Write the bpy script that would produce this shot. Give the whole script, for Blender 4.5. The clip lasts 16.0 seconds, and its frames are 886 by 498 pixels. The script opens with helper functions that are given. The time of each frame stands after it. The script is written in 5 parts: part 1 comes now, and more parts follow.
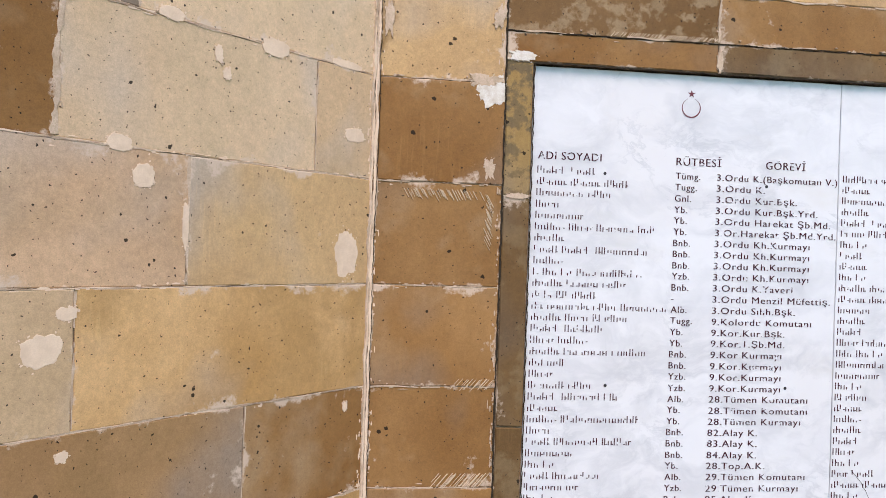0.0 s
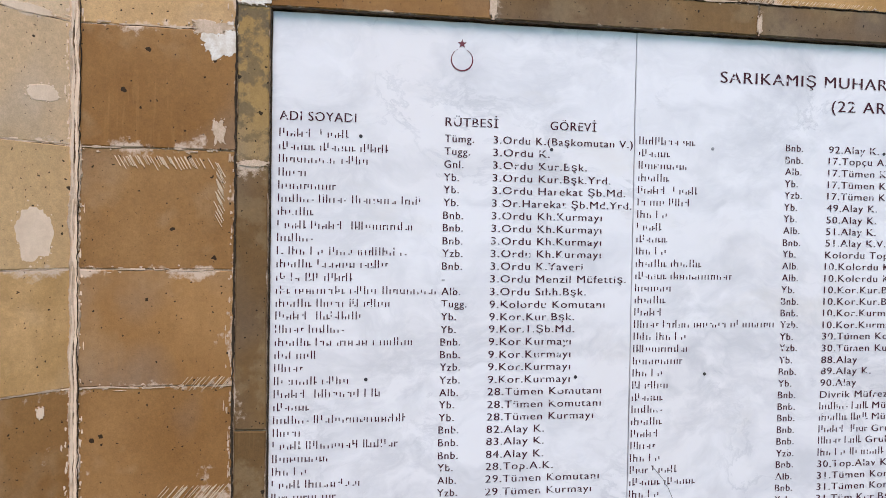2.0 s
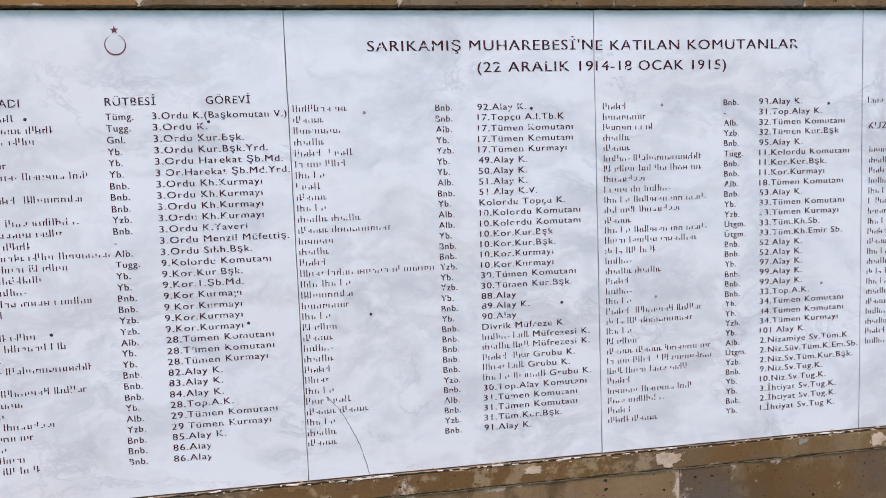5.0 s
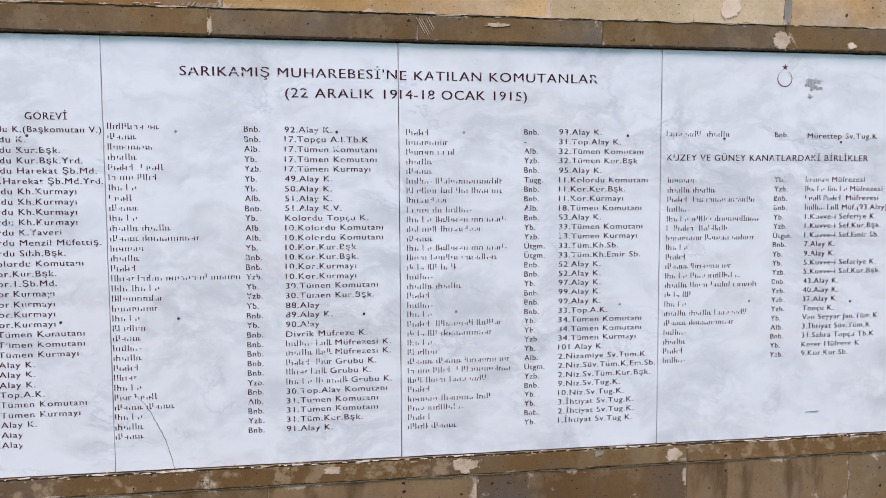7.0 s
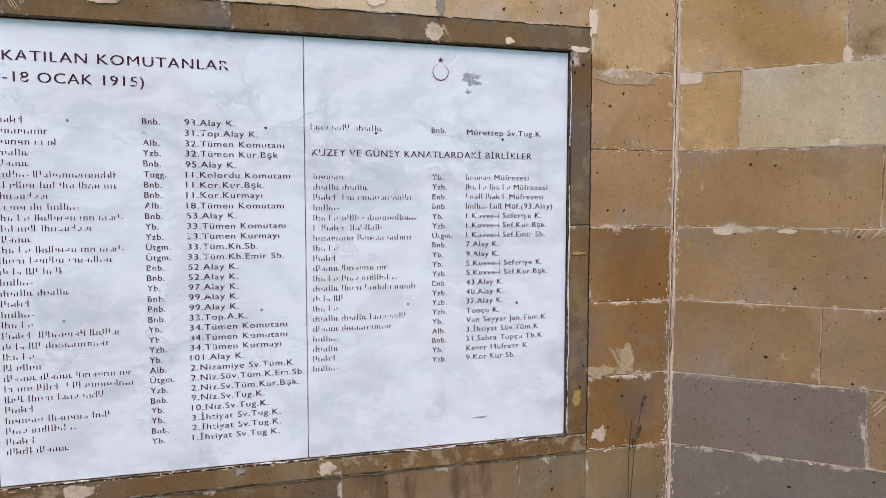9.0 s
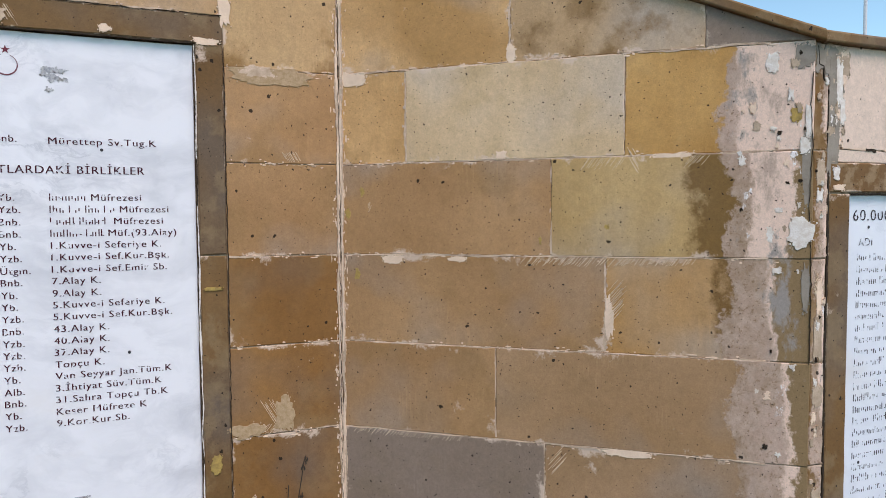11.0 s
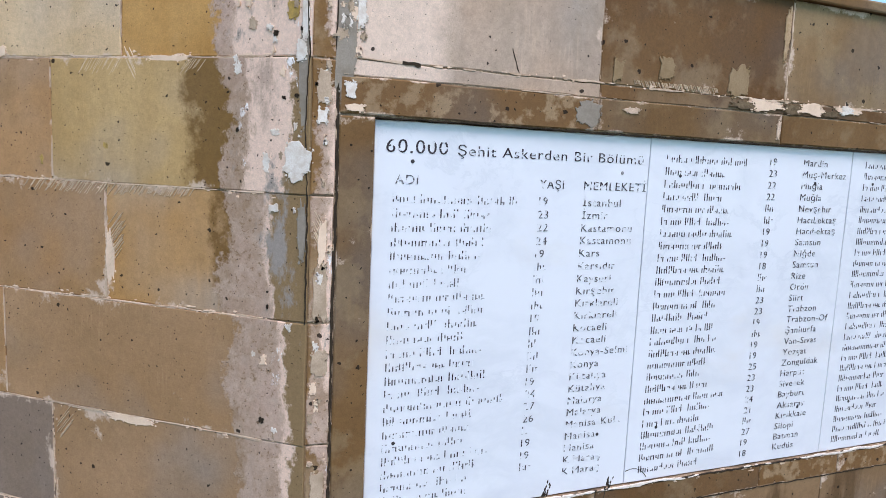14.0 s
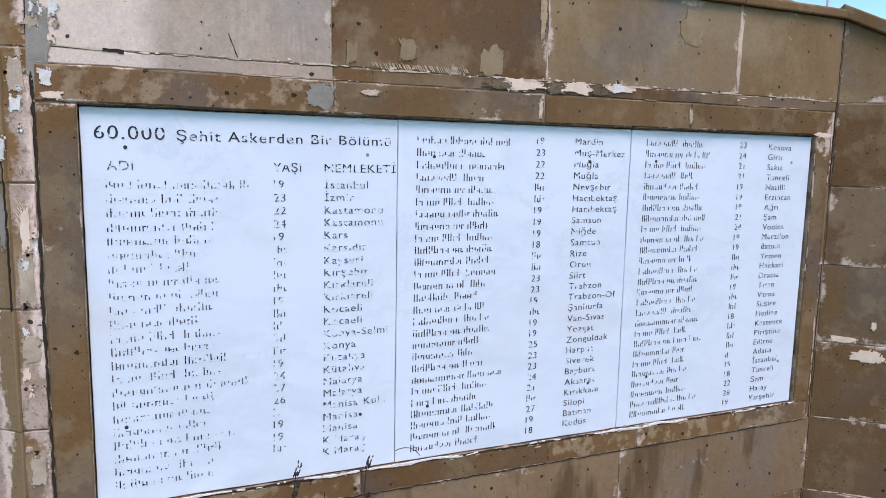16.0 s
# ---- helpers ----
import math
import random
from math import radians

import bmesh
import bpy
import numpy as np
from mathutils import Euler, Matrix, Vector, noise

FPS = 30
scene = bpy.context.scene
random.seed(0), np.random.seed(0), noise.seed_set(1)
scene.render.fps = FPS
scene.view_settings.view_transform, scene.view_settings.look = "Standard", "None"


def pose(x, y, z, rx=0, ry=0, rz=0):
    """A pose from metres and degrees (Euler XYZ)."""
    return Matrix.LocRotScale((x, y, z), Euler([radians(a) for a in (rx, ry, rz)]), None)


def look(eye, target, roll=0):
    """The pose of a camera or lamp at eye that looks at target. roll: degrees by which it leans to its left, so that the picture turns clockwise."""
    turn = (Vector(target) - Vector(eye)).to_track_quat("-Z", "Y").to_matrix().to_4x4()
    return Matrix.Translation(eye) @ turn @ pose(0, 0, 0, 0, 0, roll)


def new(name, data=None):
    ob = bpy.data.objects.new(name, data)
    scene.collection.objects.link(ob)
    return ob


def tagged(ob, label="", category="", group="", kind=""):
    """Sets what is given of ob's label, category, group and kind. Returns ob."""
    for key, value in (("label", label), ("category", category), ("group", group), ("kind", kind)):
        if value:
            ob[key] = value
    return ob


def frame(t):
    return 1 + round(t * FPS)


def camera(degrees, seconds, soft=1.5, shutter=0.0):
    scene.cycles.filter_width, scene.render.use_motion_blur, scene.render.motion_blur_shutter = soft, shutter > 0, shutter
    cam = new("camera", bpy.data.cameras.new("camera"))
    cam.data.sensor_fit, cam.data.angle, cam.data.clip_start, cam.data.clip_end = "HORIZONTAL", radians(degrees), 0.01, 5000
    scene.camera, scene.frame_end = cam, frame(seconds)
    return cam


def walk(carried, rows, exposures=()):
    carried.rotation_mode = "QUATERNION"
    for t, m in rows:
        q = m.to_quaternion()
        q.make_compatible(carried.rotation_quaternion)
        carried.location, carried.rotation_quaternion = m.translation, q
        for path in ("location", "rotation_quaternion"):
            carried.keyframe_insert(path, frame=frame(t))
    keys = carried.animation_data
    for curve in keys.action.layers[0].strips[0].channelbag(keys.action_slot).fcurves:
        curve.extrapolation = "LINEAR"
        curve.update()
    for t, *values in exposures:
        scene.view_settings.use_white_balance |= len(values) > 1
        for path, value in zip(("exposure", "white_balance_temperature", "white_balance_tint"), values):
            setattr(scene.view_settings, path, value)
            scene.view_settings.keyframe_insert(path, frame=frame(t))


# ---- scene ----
cam = camera(65.9, 16.0, soft=0.65)
PATH = [
    (0, (-0.404, -1.77, 1.55), (-0.203, 0.22, 1.56), 1.9),
    (0.5, (-0.228, -1.733, 1.545), (0.031, 0.251, 1.538), 2.6),
    (1, (-0.055, -1.694, 1.545), (0.22, 0.287, 1.538), 2.9),
    (1.5, (0.043, -1.618, 1.548), (0.326, 0.362, 1.538), 2.2),
    (2, (0.169, -1.596, 1.548), (0.453, 0.384, 1.509), 0.9),
    (2.5, (0.37, -1.646, 1.548), (0.653, 0.331, 1.451), -0.1),
    (3, (0.53, -1.672, 1.53), (0.814, 0.302, 1.384), -0.5),
    (3.5, (0.665, -1.66, 1.532), (0.958, 0.313, 1.379), -0.7),
    (4, (0.793, -1.717, 1.537), (1.086, 0.255, 1.375), -1.4),
    (4.2, (0.844, -1.762, 1.538), (1.14, 0.209, 1.371), -1.9),
    (6.3, (1.338, -2.099, 1.548), (1.588, -0.119, 1.411), -1.5),
    (6.5, (1.421, -2.12, 1.544), (1.664, -0.139, 1.41), -1.0),
    (7, (1.595, -2.143, 1.553), (1.854, -0.164, 1.423), -0.3),
    (7.5, (1.786, -2.099, 1.547), (2.079, -0.124, 1.432), -0.3),
    (8, (1.991, -2.08, 1.562), (2.326, -0.112, 1.454), -0.7),
    (8.5, (2.24, -2.141, 1.568), (2.633, -0.184, 1.445), -0.4),
    (9, (2.456, -2.145, 1.545), (2.977, -0.218, 1.413), -0.0),
    (9.5, (2.655, -2.068, 1.572), (3.345, -0.196, 1.431), 0.0),
    (9.7, (2.718, -2.057, 1.576), (3.463, -0.206, 1.438), -0.1),
    (11.8, (3.84, -2.025, 1.569), (4.589, -0.172, 1.491), -0.5),
    (12, (3.93, -2.033, 1.568), (4.663, -0.174, 1.49), -0.4),
    (12.5, (4.135, -2.064, 1.572), (4.828, -0.19, 1.479), -0.0),
    (12.9, (4.29, -2.061, 1.551), (4.981, -0.188, 1.422), 0.6),
    (13, (4.33, -2.056, 1.546), (5.026, -0.186, 1.407), 0.7),
    (13.3, (4.425, -2.062, 1.552), (5.147, -0.205, 1.37), 1.4),
    (13.5, (4.472, -2.068, 1.551), (5.218, -0.223, 1.349), 1.7),
    (14, (4.606, -2.168, 1.538), (5.354, -0.33, 1.289), 2.6),
    (14.5, (4.748, -2.303, 1.535), (5.474, -0.462, 1.25), 2.9),
    (15, (4.885, -2.349, 1.516), (5.604, -0.506, 1.22), 2.6),
    (15.5, (5.032, -2.368, 1.532), (5.769, -0.53, 1.247), 1.8),
    (16, (5.153, -2.413, 1.524), (5.91, -0.58, 1.267), 1.1),
]
walk(cam, [(t, look(eye, target, roll)) for t, eye, target, roll in PATH],
     [(0.0, 1.43, 7000, 29), (3.5, 1.14, 6800, 28), (9.5, 1.14, 6750, 28), (12.5, 1.30, 6850, 27), (14.0, 1.34, 6500, 27), (16.0, 1.25, 6150, 28)])

# ---- light ----
SUN_ELEVATION, SUN_AZIMUTH = 60.0, 178.0   # a high, veiled sun before the memorial: its light is broad and soft
world = bpy.data.worlds.new("sky")
scene.world = world
world.use_nodes = True
wn = world.node_tree.nodes
sky = wn.new("ShaderNodeTexSky")
sky.sky_type, sky.sun_disc = "NISHITA", False
sky.altitude, sky.dust_density, sky.ozone_density = 1800.0, 0.5, 1.0
sky.sun_elevation, sky.sun_rotation = radians(SUN_ELEVATION), radians(SUN_AZIMUTH)
wn["Background"].inputs["Strength"].default_value = 0.092
haze = wn.new("ShaderNodeMix")
haze.data_type, haze.blend_type = "RGBA", "MULTIPLY"
haze.inputs[0].default_value, haze.inputs[7].default_value = 1.0, (0.92, 1.20, 1.0, 1)
world.node_tree.links.new(sky.outputs["Color"], haze.inputs[6])
world.node_tree.links.new(haze.outputs[2], wn["Background"].inputs["Color"])
sun = new("sun", bpy.data.lights.new("sun", "SUN"))
sun.data.energy, sun.data.angle, sun.data.color = 1.32, radians(38), (1.0, 0.94, 0.89)
_e, _a = radians(SUN_ELEVATION), radians(SUN_AZIMUTH)
sun.matrix_world = look((0, 0, 0), (-math.sin(_a) * math.cos(_e), -math.cos(_a) * math.cos(_e), -math.sin(_e)))


# ---- materials ----
def nodes_of(name):
    m = bpy.data.materials.new(name)
    m.use_nodes = True
    nt = m.node_tree
    return m, nt, nt.nodes["Principled BSDF"]


def node(nt, kind, links=(), **props):
    n = nt.nodes.new(kind)
    for k, v in props.items():
        if k == "operation":
            n.operation = v
        elif k == "data_type":
            n.data_type = v
        elif k == "blend_type":
            n.blend_type = v
        elif k == "feature":
            n.feature = v
    for key, val in links:
        if isinstance(val, bpy.types.NodeSocket):
            nt.links.new(val, n.inputs[key])
        else:
            n.inputs[key].default_value = val
    return n


def noise_tex(nt, vec, scale, detail=4.0, rough=0.55):
    return node(nt, "ShaderNodeTexNoise", [("Vector", vec), ("Scale", scale), ("Detail", detail), ("Roughness", rough)]).outputs["Fac"]


def span(nt, val, a, b, c=0.0, d=1.0):
    n = node(nt, "ShaderNodeMapRange", [("Value", val), ("From Min", a), ("From Max", b), ("To Min", c), ("To Max", d)])
    return n.outputs["Result"]


def mathn(nt, op, a, b):
    return node(nt, "ShaderNodeMath", [(0, a), (1, b)], operation=op).outputs[0]


def mixc(nt, fac, a, b, blend="MIX"):
    n = node(nt, "ShaderNodeMix", [], data_type="RGBA", blend_type=blend)
    for key, val in ((0, fac), (6, a), (7, b)):
        if isinstance(val, bpy.types.NodeSocket):
            nt.links.new(val, n.inputs[key])
        elif key:
            n.inputs[key].default_value = (*val, 1)
        else:
            n.inputs[key].default_value = val
    return n.outputs[2]


def bump(nt, shader, height, strength, distance):
    b = node(nt, "ShaderNodeBump", [("Height", height), ("Strength", strength), ("Distance", distance)])
    nt.links.new(b.outputs["Normal"], shader.inputs["Normal"])


def grey3(nt, val):
    return node(nt, "ShaderNodeCombineColor", [(i, val) for i in range(3)]).outputs[0]


def along_wall(nt, pos, vec):
    return node(nt, "ShaderNodeVectorMath", [(0, pos), (1, vec)], operation="DOT_PRODUCT").outputs["Value"]


def wobble(nt, pos, scale, amount, rough=0.68):
    return mathn(nt, "MULTIPLY", mathn(nt, "SUBTRACT", noise_tex(nt, pos, scale, 9.0, rough), 0.5), amount)


def stone_material(name, base, second, stain, amount=0.5, bands=(), peel=None, stain_scale=4.5, upright=1.0, crisp=False, rim_lime=0.15):
    """Dressed volcanic stone: two warm tones and a cool one in soft clouds, stains, fine grain, small dark pits.
    bands: (direction, from, to, colour, raggedness, softness), weathering that runs along the wall.
    peel: (direction, start, start of the pale coat, its end), old plaster that flakes off in layers."""
    base = (base[0] * 1.20, base[1] * 1.02, base[2] * 0.84)
    second = (second[0] * 1.08, second[1] * 0.89, second[2] * 0.70)
    stain = (stain[0], stain[1] * 0.92, stain[2] * 0.78)
    mean = sum(base) / 3
    cool = (mean * 1.08, mean * 0.96, mean * 0.84)
    m, nt, sh = nodes_of(name)
    pos = node(nt, "ShaderNodeNewGeometry").outputs["Position"]
    rnd = node(nt, "ShaderNodeObjectInfo").outputs["Random"]
    shift = node(nt, "ShaderNodeVectorMath", [(0, pos), (1, node(nt, "ShaderNodeCombineXYZ", [
        (0, mathn(nt, "MULTIPLY", rnd, 37.0)), (1, mathn(nt, "MULTIPLY", rnd, 19.0)), (2, mathn(nt, "MULTIPLY", rnd, 11.0))]).outputs[0])],
        operation="ADD").outputs[0]
    col = mixc(nt, span(nt, noise_tex(nt, shift, 2.0, 3.0), 0.36, 0.64), base, second)
    far = node(nt, "ShaderNodeVectorMath", [(0, shift), (1, (5.3, 2.1, 8.7))], operation="ADD").outputs[0]
    col = mixc(nt, span(nt, noise_tex(nt, far, 2.6, 2.5), 0.50, 0.74, 0.0, 0.7), col, cool)
    col = mixc(nt, 1.0, col, grey3(nt, span(nt, rnd, 0.0, 1.0, 0.89, 1.1)), "MULTIPLY")
    run = node(nt, "ShaderNodeMapping", [("Vector", shift), ("Scale", (1.0, 1.0, upright))]).outputs[0]
    lo, hi = (0.505, 0.585) if crisp else (0.50, 0.66)
    col = mixc(nt, mathn(nt, "MULTIPLY", span(nt, noise_tex(nt, run, stain_scale, 8.0 if crisp else 4.0, 0.62), lo, hi), amount), col, stain)
    # bedding and dressing streaks, leaning
    lean = node(nt, "ShaderNodeMapping", [("Vector", shift), ("Rotation", (0.0, 0.6, 0.0)), ("Scale", (9.0, 9.0, 1.6))]).outputs[0]
    col = mixc(nt, span(nt, noise_tex(nt, lean, 1.3, 3.0), 0.46, 0.74, 0.0, 0.4), col, second)
    tooled = node(nt, "ShaderNodeMapping", [("Vector", shift), ("Rotation", (0.0, 0.9, 0.0)), ("Scale", (150.0, 150.0, 9.0))]).outputs[0]
    comb = mathn(nt, "MULTIPLY", span(nt, noise_tex(nt, tooled, 1.0, 1.0), 0.56, 0.64), span(nt, noise_tex(nt, far, 4.6, 3.0), 0.58, 0.66, 0.0, 0.16))
    col = mixc(nt, comb, col, tuple(min(0.85, c * 1.35) for c in base))
    grain = mathn(nt, "ADD", mathn(nt, "MULTIPLY", noise_tex(nt, pos, 420.0, 2.0, 0.7), 0.5), mathn(nt, "MULTIPLY", noise_tex(nt, pos, 120.0, 4.0, 0.75), 0.5))
    mott = noise_tex(nt, pos, 42.0, 5.0, 0.65)
    for vec, a, b, colour, rag, soft_ in bands:
        ragged = mathn(nt, "ADD", along_wall(nt, pos, vec), wobble(nt, pos, 2.6, rag))
        fac = mathn(nt, "MULTIPLY", span(nt, ragged, a, a + soft_), span(nt, ragged, b, b + 0.06, 1.0, 0.0))
        col = mixc(nt, mathn(nt, "MULTIPLY", fac, 0.85), col, colour)
    col = mixc(nt, 1.0, col, grey3(nt, span(nt, mott, 0.28, 0.72, 0.91, 1.08)), "MULTIPLY")
    col = mixc(nt, 1.0, col, grey3(nt, span(nt, grain, 0.34, 0.66, 0.84, 1.15)), "MULTIPLY")
    # lime smeared over the edges when the joints were pointed
    gen = node(nt, "ShaderNodeSeparateXYZ", [(0, node(nt, "ShaderNodeTexCoord").outputs["Generated"])])
    rims = [node(nt, "ShaderNodeMath", [(0, gen.outputs[i]), (1, 0.5)], operation="SUBTRACT").outputs[0] for i in (0, 2)]
    rims = [node(nt, "ShaderNodeMath", [(0, r)], operation="ABSOLUTE").outputs[0] for r in rims]
    rim = mathn(nt, "MAXIMUM", span(nt, rims[0], 0.44, 0.5), span(nt, rims[1], 0.36, 0.5))
    lime = mathn(nt, "ADD", noise_tex(nt, far, 8.0, 9.0, 0.72), mathn(nt, "MULTIPLY", rim, rim_lime))
    col = mixc(nt, span(nt, lime, 0.655, 0.72, 0.0, 0.8), col, (0.70, 0.535, 0.41))
    if peel:
        vec, a, pale_a, pale_b = peel
        along = along_wall(nt, pos, vec)
        ragged = mathn(nt, "ADD", mathn(nt, "ADD", along, wobble(nt, pos, 4.0, 0.27)), wobble(nt, pos, 75.0, 0.05))
        zone = span(nt, ragged, a, a + 0.012)
        tall = node(nt, "ShaderNodeMapping", [("Vector", pos), ("Scale", (1.0, 1.0, 0.5))]).outputs[0]
        flake = noise_tex(nt, tall, 10.0, 12.0, 0.72)
        coat = mixc(nt, span(nt, noise_tex(nt, tall, 9.0, 5.0), 0.38, 0.66), (0.51, 0.355, 0.27), (0.34, 0.225, 0.14))
        coat = mixc(nt, span(nt, noise_tex(nt, pos, 26.0, 7.0, 0.7), 0.44, 0.62, 0.0, 0.6), coat, (0.55, 0.41, 0.315))
        coat = mixc(nt, span(nt, noise_tex(nt, pos, 90.0, 5.0, 0.75), 0.56, 0.62, 0.0, 0.75), coat, (0.23, 0.14, 0.07))
        torn = mathn(nt, "ADD", mathn(nt, "ADD", along, wobble(nt, tall, 7.0, 0.15)), wobble(nt, pos, 40.0, 0.05))
        coat = mixc(nt, span(nt, torn, pale_a, pale_a + 0.014), coat, (0.80, 0.58, 0.45))
        coat = mixc(nt, span(nt, flake, 0.47, 0.38, 0.0, 0.9), coat, (0.47, 0.34, 0.26))
        coat = mixc(nt, span(nt, torn, pale_b, pale_b + 0.008), coat, (0.27, 0.175, 0.085))
        near = span(nt, torn, pale_a - 0.02, pale_a)
        coat = mixc(nt, mathn(nt, "MULTIPLY", span(nt, noise_tex(nt, tall, 7.0, 10.0, 0.7), 0.585, 0.64), near), coat, (0.33, 0.285, 0.245))
        coat = mixc(nt, mathn(nt, "MULTIPLY", span(nt, flake, 0.605, 0.62), near), coat, (0.84, 0.80, 0.765))
        coat = mixc(nt, 1.0, coat, grey3(nt, span(nt, grain, 0.34, 0.66, 0.82, 1.16)), "MULTIPLY")
        col = mixc(nt, zone, col, coat)
        mott = mathn(nt, "ADD", mott, mathn(nt, "MULTIPLY", mathn(nt, "MULTIPLY", zone, flake), 1.6))
    # pits
    warp = node(nt, "ShaderNodeVectorMath", [(0, pos), (1, node(nt, "ShaderNodeVectorMath", [
        (0, node(nt, "ShaderNodeTexNoise", [("Vector", pos), ("Scale", 90.0)]).outputs["Color"]), (1, (0.012, 0.012, 0.012))], operation="MULTIPLY").outputs[0])],
        operation="ADD").outputs[0]
    pits = None
    for scale, edge, keep in ((20.0, 0.085, 0.50), (52.0, 0.12, 0.55), (115.0, 0.16, 0.54)):
        v = node(nt, "ShaderNodeTexVoronoi", [("Vector", warp), ("Scale", scale)])
        parts_ = node(nt, "ShaderNodeSeparateColor", [("Color", v.outputs["Color"])])
        chosen = span(nt, parts_.outputs[0], keep, keep + 0.02)
        size = mathn(nt, "MULTIPLY", parts_.outputs[1], edge)
        spot = mathn(nt, "MULTIPLY", mathn(nt, "LESS_THAN", v.outputs["Distance"], mathn(nt, "ADD", size, 0.03)), chosen)
        pits = spot if pits is None else mathn(nt, "MAXIMUM", pits, spot)
    col = mixc(nt, mathn(nt, "MULTIPLY", pits, 0.93), col, (0.02, 0.013, 0.008))
    nt.links.new(col, sh.inputs["Base Color"])
    nt.links.new(span(nt, mott, 0.2, 0.8, 0.62, 0.85), sh.inputs["Roughness"])
    h = mathn(nt, "SUBTRACT", mathn(nt, "ADD", mathn(nt, "MULTIPLY", mott, 0.6), mathn(nt, "MULTIPLY", grain, 0.3)), mathn(nt, "MULTIPLY", pits, 1.2))
    sh.inputs["Specular IOR Level"].default_value = 0.18     # open, dusty pores hardly shine
    bump(nt, sh, h, 0.6, 0.002)
    return m


U_B = (0.982, -0.801)
_l = math.hypot(*U_B)
U_B = (U_B[0] / _l, U_B[1] / _l)
S_B = 3.88 * U_B[0] - 0.012 * U_B[1]      # distance along the return wall where it starts
VB = (U_B[0], U_B[1], 0.0)
DARK_WET = (0.165, 0.083, 0.020)
C_BANDS = [((1.0, 0.0, 0.0), 4.90, 5.12, (0.80, 0.61, 0.48), 0.3, 0.03)]


def wet(a, softness=0.035):
    return [(VB, S_B + a, S_B + 1.6, DARK_WET, 0.5, softness)]


def peeled(a, pale_a, pale_b):
    return (VB, S_B + a, S_B + pale_a, S_B + pale_b)

